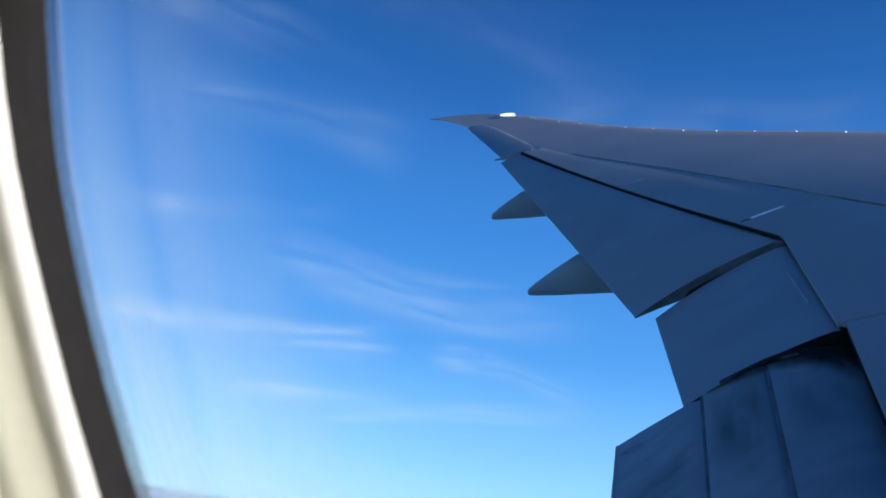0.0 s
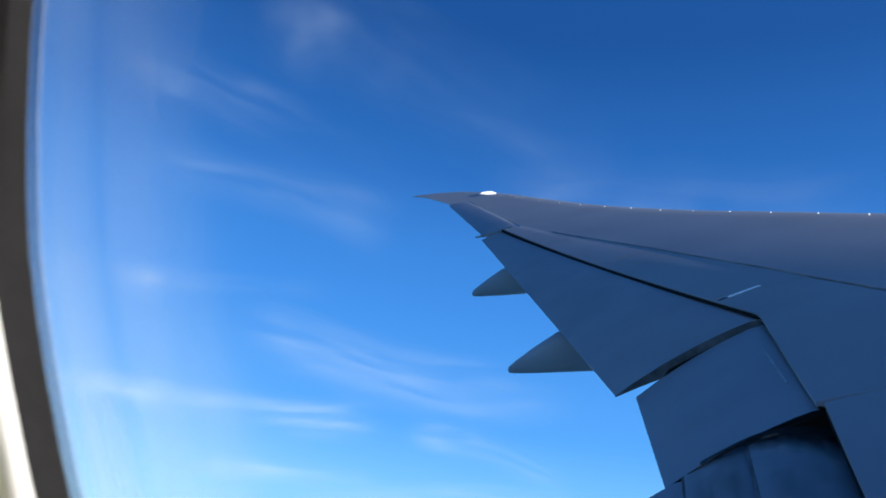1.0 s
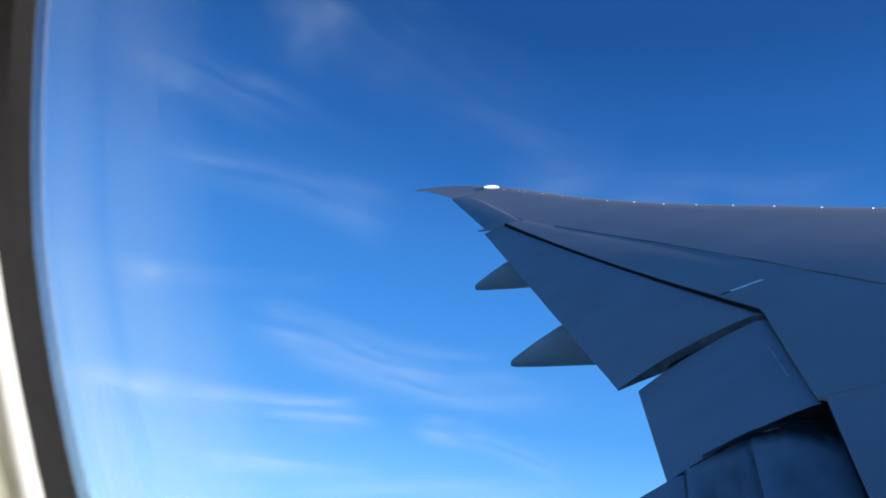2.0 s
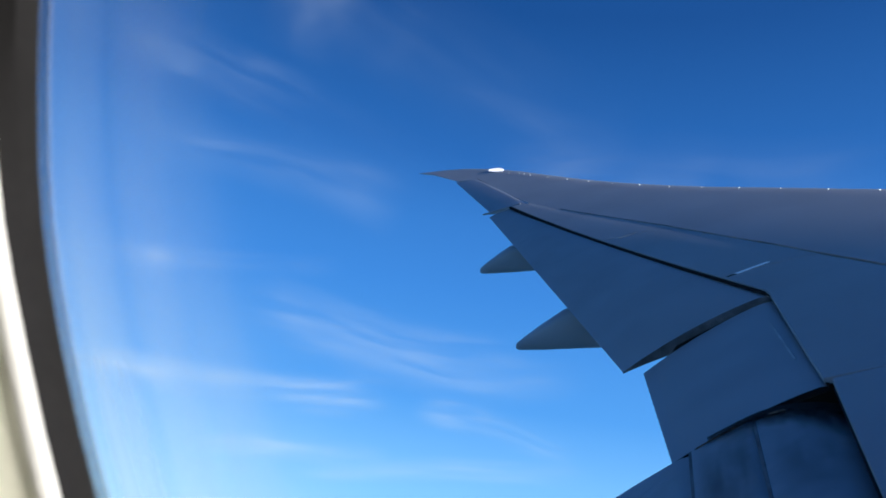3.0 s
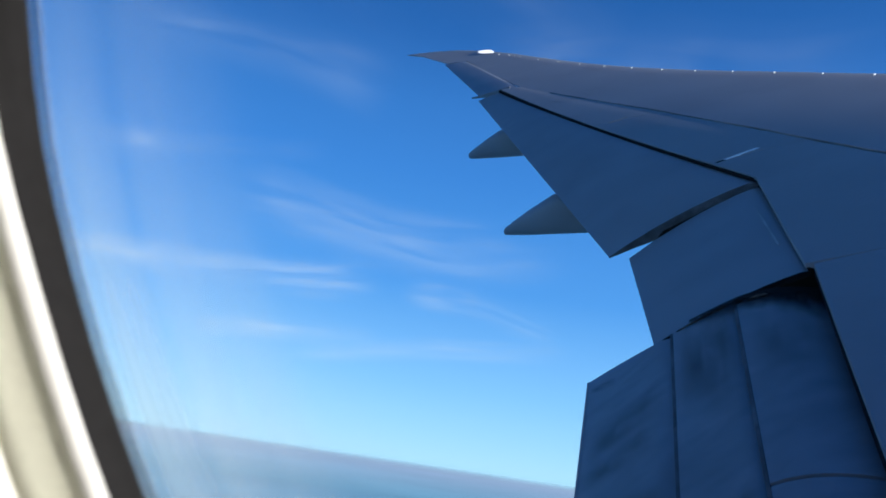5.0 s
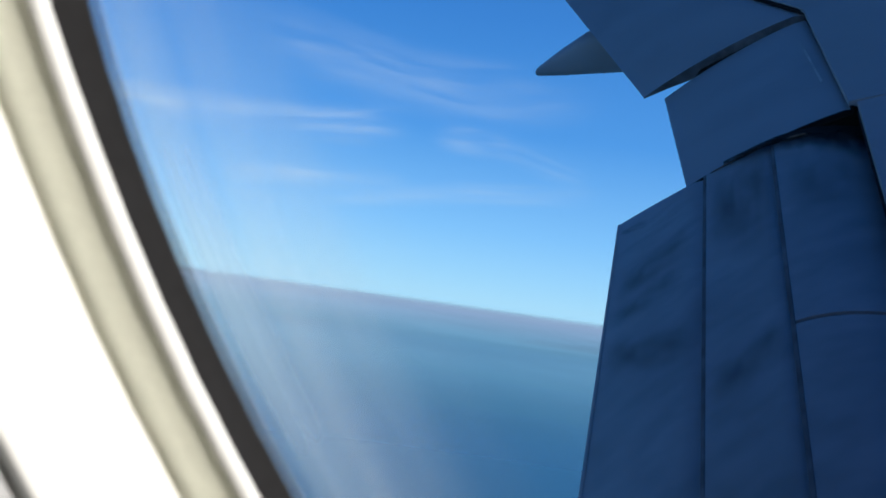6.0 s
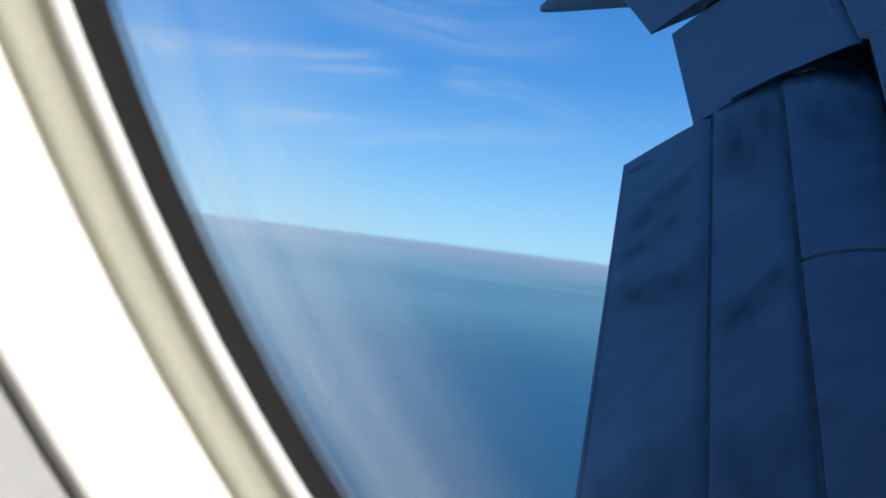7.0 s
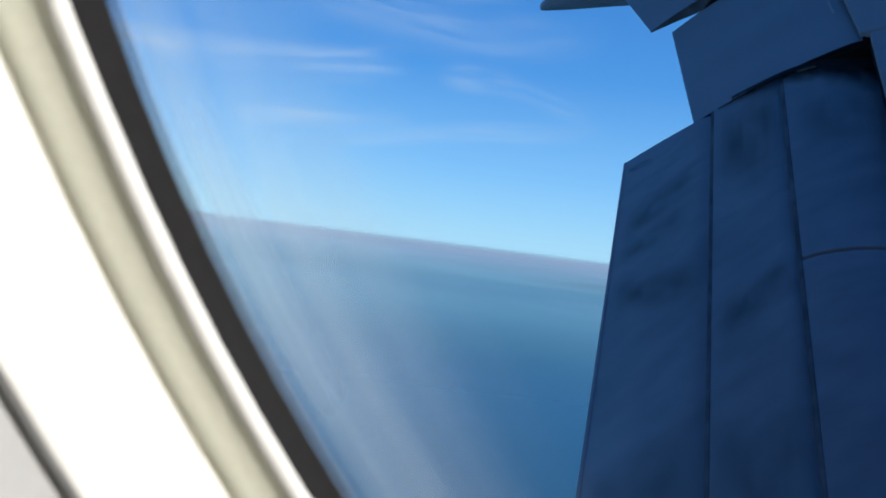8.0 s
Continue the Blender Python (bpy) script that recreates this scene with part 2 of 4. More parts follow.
def cirrus_material(name, cover, along, across, bend, seed):
    """Thin ice cloud: fine fibres drawn out along the streak, torn by broad noise and fading to nothing at its rim."""
    m = bpy.data.materials.new(name)
    m.use_nodes = True
    t = m.node_tree
    t.nodes.remove(t.nodes["Principled BSDF"])
    uv = t.nodes.new("ShaderNodeUVMap")
    uv.uv_map = "UVMap"

    def noise_at(vec, scale, detail, dist=0.0):
        mapping, n = t.nodes.new("ShaderNodeMapping"), t.nodes.new("ShaderNodeTexNoise")
        mapping.inputs["Scale"].default_value = (*scale, 1)
        mapping.inputs["Location"].default_value = (seed * 3.7, seed * 1.9, seed * 5.3)
        n.inputs["Scale"].default_value, n.inputs["Detail"].default_value, n.inputs["Distortion"].default_value = 1.0, detail, dist
        t.links.new(vec, mapping.inputs["Vector"])
        t.links.new(mapping.outputs["Vector"], n.inputs["Vector"])
        return n

    def step(value, a, b, lo=0.0, hi=1.0):
        r = t.nodes.new("ShaderNodeMapRange")
        r.interpolation_type = "SMOOTHSTEP"
        for key, val in (("From Min", a), ("From Max", b), ("To Min", lo), ("To Max", hi)):
            r.inputs[key].default_value = val
        t.links.new(value, r.inputs["Value"])
        return r.outputs["Result"]

    def times(*values):
        last = values[0]
        for value in values[1:]:
            k = t.nodes.new("ShaderNodeMath")
            k.operation = "MULTIPLY"
            t.links.new(last, k.inputs[0])
            if isinstance(value, float):
                k.inputs[1].default_value = value
            else:
                t.links.new(value, k.inputs[1])
            last = k.outputs[0]
        return last

    # push the streak sideways by a broad noise
    offset, bent = t.nodes.new("ShaderNodeVectorMath"), t.nodes.new("ShaderNodeVectorMath")
    offset.operation, bent.operation = "MULTIPLY_ADD", "ADD"
    offset.inputs[1].default_value, offset.inputs[2].default_value = (0.06, bend, 0), (-0.03, -bend / 2, 0)
    t.links.new(noise_at(uv.outputs[0], (along * 0.7, 1.2), 3).outputs["Color"], offset.inputs[0])
    t.links.new(uv.outputs[0], bent.inputs[0])
    t.links.new(offset.outputs[0], bent.inputs[1])
    fibre = step(noise_at(bent.outputs[0], (along, across * 2.2), 6, 0.3).outputs["Fac"], 0.34, 0.72, 0.2, 1.0)
    broad = step(noise_at(bent.outputs[0], (along * 0.8, across * 0.5), 4, 0.2).outputs["Fac"], 0.32, 0.66, 0.06, 1.0)
    places = []
    for vec in (bent.outputs[0], uv.outputs[0]):
        axes = t.nodes.new("ShaderNodeSeparateXYZ")
        t.links.new(vec, axes.inputs[0])
        places.append(axes.outputs)
    core = times(step(places[0]["Y"], 0.08, 0.5), step(places[0]["Y"], 0.92, 0.5))
    rim = times(step(places[1]["Y"], 0.0, 0.22), step(places[1]["Y"], 1.0, 0.78), step(places[1]["X"], 0.0, 0.24), step(places[1]["X"], 1.0, 0.72))
    share = times(fibre, broad, core, rim, float(cover))
    clear, white, mix = t.nodes.new("ShaderNodeBsdfTransparent"), t.nodes.new("ShaderNodeEmission"), t.nodes.new("ShaderNodeMixShader")
    white.inputs["Color"].default_value, white.inputs["Strength"].default_value = (0.66, 0.82, 1.0, 1), 0.95
    t.links.new(share, mix.inputs[0])
    t.links.new(clear.outputs[0], mix.inputs[1])
    t.links.new(white.outputs[0], mix.inputs[2])
    t.links.new(mix.outputs[0], t.nodes["Material Output"].inputs["Surface"])
    return m


PANE, SEA = pane_material(), sea_material()
COAST = glow_material("coast_haze_glow", (0.19, 0.31, 0.48), (0.28, 0.42, 0.61), 1.0, 0.0028, (1, 1, 10), foot=(0.08, 0.19, 0.335))
ISLAND = glow_material("island_haze_glow", (0.08, 0.15, 0.26), (0.10, 0.17, 0.29), 1.0, 0.01, (1, 1, 3))


# ---- building helpers ----
def mesh_object(name, bm, mat, smooth=True):
    bmesh.ops.recalc_face_normals(bm, faces=bm.faces)
    me = bpy.data.meshes.new(name)
    bm.to_mesh(me)
    bm.free()
    if mat:
        me.materials.append(mat)
    if smooth:
        me.shade_smooth()
        me.set_sharp_from_angle(angle=radians(32))
    return new(name, me)


def part(name, bm, mat, parent, label="", smooth=True):
    """One mesh object under a thing or a part, in the parent's axes."""
    ob = mesh_object(name, bm, mat, smooth)
    ob.parent = parent
    return tagged(ob, label)


def aboard(name, label, category, kind=""):
    """A thing that belongs to the aircraft: an Empty in the aircraft's axes."""
    return_ob = new(name)
    return_ob.matrix_world = CRAFT
    return tagged(return_ob, label, category, kind=kind)


def loft(bm, loops, closed=True, caps=True):
    """Skin through a row of loops of equal length."""
    rings = [[bm.verts.new(p) for p in lp] for lp in loops]
    n = len(rings[0])
    for a, b in zip(rings, rings[1:]):
        for i in range(n if closed else n - 1):
            j = (i + 1) % n
            bm.faces.new((a[i], a[j], b[j], b[i]))
    if caps and closed:
        bm.faces.new(rings[0][::-1])
        bm.faces.new(rings[-1])
    return rings


def box(bm, lo, hi):
    vs = [bm.verts.new((x, y, z)) for x in (lo[0], hi[0]) for y in (lo[1], hi[1]) for z in (lo[2], hi[2])]
    for f in ((0, 1, 3, 2), (4, 6, 7, 5), (0, 4, 5, 1), (2, 3, 7, 6), (0, 2, 6, 4), (1, 5, 7, 3)):
        bm.faces.new([vs[i] for i in f])


# ---- wing: stations run aft from a datum, spans run out from the centre line ----
EYE_STATION, EYE_SPAN = 13.89, 2.9


def at(station, span, z):
    return Vector((EYE_STATION - station, span - EYE_SPAN, z))


def rise(span):
    """Height of the wing's chord: dihedral and the upward bend in flight."""
    return -1.481 + (span - 3) * 0.105 + 2.273 * ((span - 3) / 29) ** 2


def table(x, xs, vs):
    return float(np.interp(x, xs, vs))


def lead(span):
    return table(span, (3, 29.0, 30.0, 31.0, 31.8, 32.15, 32.36), (2.06, 19.92, 20.72, 21.62, 22.6, 23.5, 24.85))


def hinge(span):
    """Trailing line of the fixed wing."""
    if span <= 21.22:
        return table(span, (3, 7.99, 8.0, 10.65, 21.22), (13.42, 13.345, 13.39, 13.52, 18.53))
    if span <= 28.42:
        return 18.06 + 0.46 * (span - 21.22)
    return table(span, (28.43, 28.62, 30.4, 31.5, 32.36), (22.1, 22.19, 23.35, 24.08, 24.95))


def bulge(span):
    return table(span, (3, 8, 15, 17.6, 19.7, 22.2, 24.5, 27, 31.5, 32.22), (0.68, 0.45, 0.235, 0.195, 0.13, 0.065, 0.025, -0.01, -0.025, 0.0))


def back(span):
    """Rear line that shapes the upper skin, with no steps."""
    return table(span, (3, 8, 10.65, 21.22, 28.43, 30.4, 31.5, 32.36), (13.38, 13.38, 13.52, 18.53, 22.1, 23.35, 24.08, 24.95))


def top(span, station):
    """Height of the wing's upper skin."""
    a, b = lead(span), back(span)
    c = max(0.0, min(1.0, (station - a) / (b - a)))
    h, nose = bulge(span), 0.02 * (b - a) + 0.02
    if c > 0.28:
        return rise(span) + h * (1 - ((c - 0.28) / 0.72) ** table(span, (11, 17.5), (2.5, 1.35)))
    return rise(span) + h - (h + nose) * ((0.28 - c) / 0.28) ** 2.4


wing = aboard("aircraft_wing", "long grey swept airliner wing with flaps lowered and raked tip", "aircraft wing")

SPOILER_XS, SPOILER_VS = (3, 9.8, 10.78, 11.32, 12.33, 13.56, 15.22, 17.18, 19.77, 21.22), (11.9, 12.3, 12.68, 12.92, 13.34, 13.90, 14.68, 15.74, 17.23, 18.05)


def spoiler_line(span):
    return table(span, SPOILER_XS, SPOILER_VS)


def wing_section(span):
    a, b = lead(span), hinge(span)
    cs = [0, 0.004, 0.015, 0.035, 0.07, 0.12, 0.18, 0.26, 0.36, 0.48, 0.6, 0.72, 0.84, 0.93, 1.0]
    up = [at(a + c * (b - a), span, top(span, a + c * (b - a))) for c in cs]
    full = hinge(span) - a
    thick = [min(0.10 * full, 0.9) * (math.sin(math.pi * min(1, c * 0.93) ** 0.55) * 0.7) + 0.035 * min(1, full / 4) * (c > 0) if c < 0.99 else 0.004 for c in cs]
    low = [Vector((p.x, p.y, p.z - w - 0.012)) for p, w in zip(up[:0:-1], thick[:0:-1])]
    return up + low


spans = [2.2, 3.0, 4.5, 6, 7.3, 7.98, 8.01, 8.6, 9.8, 10.65, 11.4, 12.5, 13.6, 14.8, 16, 17.2, 18.4, 19.6, 20.6, 21.2, 21.23, 22, 23, 24.2, 25.4, 26.6, 27.6, 28.41, 28.44, 29, 29.5, 30, 30.5, 31, 31.4, 31.8, 32.0, 32.15, 32.27, 32.34]
bm = bmesh.new()
loft(bm, [wing_section(s) for s in spans])
part("wing_skin", bm, WING_PAINT, wing, "pale grey painted upper wing skin")

# spoiler panels along the trailing line, each a thin plate lying on the skin
for s0, s1 in ((3.4, 7.99), (8.005, 11.49), (11.51, 14.96), (14.98, 18.0), (18.015, 21.18)):
    bm = bmesh.new()
    loops = []
    for k in range(25):
        s = s0 + (s1 - s0) * k / 24
        f, b = spoiler_line(s) + 0.02, hinge(s) + (0.03 if s < 10.66 else 0.028 * max(0.0, 18 - s) / 7.4)
        up = [at(f + (b - f) * c, s, top(s, f + (b - f) * c) + 0.006 + 0.010 * min(1, c * 4)) for c in (0, 0.05, 0.25, 0.5, 0.75, 1.0)]
        loops.append(up + [Vector((p.x, p.y, p.z - 0.028)) for p in up[::-1]])
    loft(bm, loops)
    part("spoiler", bm, WING_PAINT, wing)


def surface(name, ends, mat, label, thick=0.16, steps=12, cut=(0.0, 1.0), curve=0.05, parent=None, droop=0.0, sag=0.0):
    """A flap: ends are (span, front station, front z, rear station, rear z) at its two ends; cut takes a slice of its chord; sag lowers the front edge half-way along."""
    bm = bmesh.new()
    loops = []
    for k in range(steps + 1):
        u = k / steps
        span, s0, z0, s1, z1 = (a + (b - a) * u for a, b in zip(*ends))
        z0 -= sag * 4 * u * (1 - u)
        chord = math.hypot(s1 - s0, z1 - z0)
        nx, nz = -(z1 - z0) / chord, (s1 - s0) / chord     # across the chord, upward
        cs = [cut[0] + (cut[1] - cut[0]) * (i / 9) ** 1.4 for i in range(10)]
        up, low = [], []
        for c in cs:
            bow = curve * chord * (1 - (2 * c - 0.8) ** 2 / 1.44) - droop * max(0.0, 1 - c / 0.33) ** 2
            full = thick * chord * min(1.0, (1 - c) * 1.25) + 0.012
            local = (c - cut[0]) / (cut[1] - cut[0])
            round_nose = math.sqrt(max(0.0, 1 - max(0.0, 1 - local / 0.16) ** 2))
            mid = bow - 0.5 * full
            for side, keep in ((1, up), (-1, low)):
                off = mid + side * 0.5 * full * max(round_nose, 0.02)
                keep.append(at(s0 + (s1 - s0) * c - nx * off * -1, span, z0 + (z1 - z0) * c + nz * off))
        loops.append(up + low[::-1])
    loft(bm, loops)
    return part(name, bm, mat, parent or wing, label)


flap = surface("outboard_flap", ((10.68, 13.42, -0.54, 14.93, -1.17), (21.17, 18.50, 1.255, 19.07, 1.138)), FLAP_PAINT, "lowered blue-grey outboard flap in shade", steps=24, sag=0.052)
# dark rib over the flap's end, standing in for shade in the gap
surface("end_shade", ((10.655, 13.42, -0.541, 14.93, -1.171), (10.682, 13.42, -0.541, 14.93, -1.171)), SOOT_AND_SHADE, "rib darkened for the gap's shade at the flap's inner end", steps=1, parent=flap)
surface("aileron", ((21.24, 18.03, 1.335, 19.06, 1.25), (28.4, 21.36, 2.915, 22.15, 2.90)), FLAP_PAINT, "narrow grey aileron panel near the tip", thick=0.1, curve=0.02)
surface("flaperon", ((8.03, 13.30, -0.915, 14.335, -1.365), (10.60, 13.44, -0.59, 14.73, -1.185)), FLAP_PAINT, "lowered blue-grey flaperon between the flaps", thick=0.10)
# black cap on the flaperon's end, coloured for the slot's shade
surface("end_shade", ((8.012, 13.30, -0.914, 14.335, -1.364), (8.032, 13.30, -0.914, 14.335, -1.364)), GAP_SHADE, "black cap for the slot's shade on the flaperon's inner end", steps=1, thick=0.105, curve=0.052)
FP_IN, FP_OUT = (8.03, 13.30, -0.915, 14.335, -1.365), (10.60, 13.44, -0.59, 14.73, -1.185)
# thin pale line painted as the highlight along the flaperon's rounded front
surface("glint_line", [tuple(a + (b - a) * u for a, b in zip(FP_IN, FP_OUT)) for u in (0.26, 0.72)], GLINT_PAINT, "pale line painted as a glint along the flaperon", cut=(0.138, 0.151), curve=0.0565, thick=0.10)
# the inboard flap in overlapping spanwise segments
IB_OUT, IB_IN = (7.96, 13.34, -0.92, 14.77, -1.594), (3.25, 13.40, -1.47, 14.31, -1.975)


def ib_ends(span0, span1):
    return [tuple(a + (b - a) * (IB_OUT[0] - s) / (IB_OUT[0] - IB_IN[0]) for a, b in zip(IB_OUT, IB_IN)) for s in (span0, span1)]


inboard = tagged(new("inboard_flap"), "large lowered inboard flap in grimy segments")
inboard.parent = wing
for a, b, d, s0, s1 in ((0.0, 0.325, 0.046, 7.96, 5.845), (0.0, 0.325, 0.046, 5.82, 3.25), (0.315, 0.60, 0.039, 7.96, 3.25), (0.59, 1.0, 0.032, 7.96, 3.25)):
    surface("flap_segment", ib_ends(s0, s1), GRIMY_PAINT, "", thick=0.10, cut=(a, b), curve=d, parent=inboard, droop=0.17)


for a, b, d in ((0.316, 0.330, 0.0475), (0.589, 0.603, 0.0405)):
    surface("segment_seam", ib_ends(7.95, 3.25), SOOT_AND_SHADE, "dark sooty seam between flap segments", thick=0.10, cut=(a, b), curve=d, parent=inboard, droop=0.17)
# black strip on the flap's outer end, painted to widen the slot's shade
surface("end_shade", ib_ends(7.965, 7.88), GAP_SHADE, "black strip painted for the slot's shade at the flap's outer end", thick=0.10, cut=(0.0, 0.32), curve=0.050, parent=inboard, droop=0.17)


def soot_shade_material():
    """Black oily soot and painted slot shade, thick at the flap's end, torn to nothing inwards."""
    m = material("soot_and_slot_shade", (0.012, 0.010, 0.009), 0.8, spot=0.3, spot_scale=6, gloss=0.1)
    t = m.node_tree
    uv, axes, mapping, n, edge, clear, mix = (t.nodes.new(k) for k in ("ShaderNodeUVMap", "ShaderNodeSeparateXYZ", "ShaderNodeMapping", "ShaderNodeTexNoise", "ShaderNodeMath", "ShaderNodeBsdfTransparent", "ShaderNodeMixShader"))
    uv.uv_map = "UVMap"
    mapping.inputs["Scale"].default_value = (9, 1.6, 1)
    n.inputs["Scale"].default_value, n.inputs["Detail"].default_value = 1.0, 5
    t.links.new(uv.outputs[0], axes.inputs[0])
    t.links.new(uv.outputs[0], mapping.inputs["Vector"])
    t.links.new(mapping.outputs["Vector"], n.inputs["Vector"])
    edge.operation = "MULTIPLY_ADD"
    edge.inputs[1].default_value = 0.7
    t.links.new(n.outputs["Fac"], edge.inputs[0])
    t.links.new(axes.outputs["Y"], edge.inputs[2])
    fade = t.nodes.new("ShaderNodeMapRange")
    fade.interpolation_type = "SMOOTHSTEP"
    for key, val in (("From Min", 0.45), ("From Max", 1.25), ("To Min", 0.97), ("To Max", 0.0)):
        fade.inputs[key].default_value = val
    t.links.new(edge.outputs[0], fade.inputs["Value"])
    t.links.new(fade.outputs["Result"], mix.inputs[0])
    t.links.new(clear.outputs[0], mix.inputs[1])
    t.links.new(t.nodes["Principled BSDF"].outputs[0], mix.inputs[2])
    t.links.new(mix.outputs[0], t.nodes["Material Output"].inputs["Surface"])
    return m


def ib_top(c, span, lift, crown=0.05):
    """A point on the inboard flap's upper face."""
    _, s0, z0, s1, z1 = ib_ends(span, span)[0]
    chord = math.hypot(s1 - s0, z1 - z0)
    nx, nz = -(z1 - z0) / chord, (s1 - s0) / chord
    off = crown * chord * (1 - (2 * c - 0.8) ** 2 / 1.44) - 0.17 * max(0.0, 1 - c / 0.33) ** 2 + lift
    return at(s0 + (s1 - s0) * c + nx * off, span, z0 + (z1 - z0) * c + nz * off)


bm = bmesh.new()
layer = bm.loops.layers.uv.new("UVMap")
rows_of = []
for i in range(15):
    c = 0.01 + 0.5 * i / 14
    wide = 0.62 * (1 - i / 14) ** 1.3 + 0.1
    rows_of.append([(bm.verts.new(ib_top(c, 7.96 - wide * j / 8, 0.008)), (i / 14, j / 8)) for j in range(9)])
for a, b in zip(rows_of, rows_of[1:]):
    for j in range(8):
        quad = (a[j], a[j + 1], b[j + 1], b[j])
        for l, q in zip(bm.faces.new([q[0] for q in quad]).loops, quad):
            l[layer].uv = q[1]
part("soot_shade_patch", bm, soot_shade_material(), inboard, "black oily soot and painted slot shade over the flap's end")


def smudge_material(name, strength):
    """A thin dark smear on the paint, patchy and soft at its rim."""
    m = material(name, (0.035, 0.038, 0.045), 0.7, spot=0.3, spot_scale=5, gloss=0.2)
    t = m.node_tree
    uv, axes, mapping, n, clear, mix = (t.nodes.new(k) for k in ("ShaderNodeUVMap", "ShaderNodeSeparateXYZ", "ShaderNodeMapping", "ShaderNodeTexNoise", "ShaderNodeBsdfTransparent", "ShaderNodeMixShader"))
    uv.uv_map = "UVMap"
    mapping.inputs["Scale"].default_value = (3.0, 1.6, 1)
    n.inputs["Scale"].default_value, n.inputs["Detail"].default_value, n.inputs["Distortion"].default_value = 1.0, 3, 0.2
    t.links.new(uv.outputs[0], axes.inputs[0])
    t.links.new(uv.outputs[0], mapping.inputs["Vector"])
    t.links.new(mapping.outputs["Vector"], n.inputs["Vector"])
    last = None
    for value, a, b in ((n.outputs["Fac"], 0.15, 0.7), (axes.outputs["X"], 0.0, 0.3), (axes.outputs["X"], 1.0, 0.75), (axes.outputs["Y"], 0.0, 0.45), (axes.outputs["Y"], 1.0, 0.55)):
        r = t.nodes.new("ShaderNodeMapRange")
        r.interpolation_type = "SMOOTHSTEP"
        r.inputs["From Min"].default_value, r.inputs["From Max"].default_value = a, b
        t.links.new(value, r.inputs["Value"])
        k = t.nodes.new("ShaderNodeMath")
        k.operation = "MULTIPLY"
        t.links.new(r.outputs["Result"], k.inputs[0])
        if last:
            t.links.new(last, k.inputs[1])
        else:
            k.inputs[1].default_value = strength
        last = k.outputs[0]
    t.links.new(last, mix.inputs[0])
    t.links.new(clear.outputs[0], mix.inputs[1])
    t.links.new(t.nodes["Principled BSDF"].outputs[0], mix.inputs[2])
    t.links.new(mix.outputs[0], t.nodes["Material Output"].inputs["Surface"])
    return m


SMUDGE, GRIME = smudge_material("dark_smudge", 0.3), smudge_material("thin_grime", 0.2)
BROAD = smudge_material("broad_dark_film", 0.36)


def smudge(path, wide, mat, crown):
    """A smear on the inboard flap along (chord share, span) points, wide metres along the span."""
    bm = bmesh.new()
    layer = bm.loops.layers.uv.new("UVMap")
    rows = []
    for i in range(13):
        u = i / 12
        c, span = (table(u, [k / (len(path) - 1) for k in range(len(path))], [q[a] for q in path]) for a in (0, 1))
        rows.append([(bm.verts.new(ib_top(c, span + wide * (j / 6 - 0.5), 0.005, crown)), (u, j / 6)) for j in range(7)])
    for a, b in zip(rows, rows[1:]):
        for j in range(6):
            quad = (a[j], a[j + 1], b[j + 1], b[j])
            for l, q in zip(bm.faces.new([q[0] for q in quad]).loops, quad):
                l[layer].uv = q[1]
    part("smudge", bm, mat, inboard, "dark oily smear on the flap")


smudge([(0.985, 6.85), (0.82, 6.98), (0.62, 7.16)], 0.55, SMUDGE, 0.032)
smudge([(0.985, 6.56), (0.84, 6.64), (0.66, 6.72)], 0.34, SMUDGE, 0.032)
smudge([(0.99, 6.26), (0.82, 6.14), (0.60, 5.96)], 0.42, SMUDGE, 0.032)
smudge([(0.99, 7.76), (0.93, 7.74), (0.84, 7.70)], 0.16, SMUDGE, 0.032)
smudge([(0.98, 4.9), (0.82, 4.8), (0.62, 4.9)], 0.6, GRIME, 0.032)
smudge([(0.58, 5.58), (0.46, 5.70), (0.33, 5.86)], 0.34, SMUDGE, 0.039)
smudge([(0.592, 7.3), (0.46, 7.3), (0.325, 7.3)], 1.7, BROAD, 0.039)
smudge([(0.592, 4.9), (0.46, 4.8), (0.325, 4.9)], 0.6, GRIME, 0.039)
smudge([(0.30, 7.1), (0.18, 7.2), (0.05, 7.2)], 1.2, GRIME, 0.046)
# pale strip added to stand in for sunlight along the trailing edge
bm = bmesh.new()
loops = []
for k in range(13):
    span, _, _, st, z = (a + (b - a) * k / 12 for a, b in zip(IB_OUT, IB_IN))
    loops.append([at(st - 0.010, span, z + 0.009), at(st + 0.004, span, z + 0.001), at(st + 0.004, span, z - 0.006), at(st - 0.010, span, z - 0.004)])
loft(bm, loops)
part("sunlit_edge_strip", bm, WING_PAINT, inboard, "thin pale strip for the sunlit trailing edge")


# dark strips under the spoilers' rear edge that stand in for the gap's shade
def strip(name, s0, s1, deep, mat, label, fore=0.0, steps=10, aft=0.004, sunk=0.014):
    bm = bmesh.new()
    loops = []
    for k in range(steps + 1):
        s = s0 + (s1 - s0) * k / steps
        h = hinge(s)
        z = top(s, h) - sunk
        loops.append([at(h - 0.006, s, z), at(h + aft, s, z - 0.006), at(h + aft, s, z - deep), at(h - 0.05 - fore, s, z - deep), at(h - 0.05 - fore, s, z)])
    loft(bm, loops)
    return part(name, bm, mat, wing, label)


strip("gap_shade_strip", 8.02, 10.66, 0.06, GAP_SHADE, "black strip for the shaded gap under the spoiler edge", steps=12, aft=0.012)
strip("gap_shade_strip", 10.67, 15.5, 0.036, GAP_SHADE, "black strip for the shaded gap under the spoiler edge", steps=30, aft=0.046, sunk=-0.006)
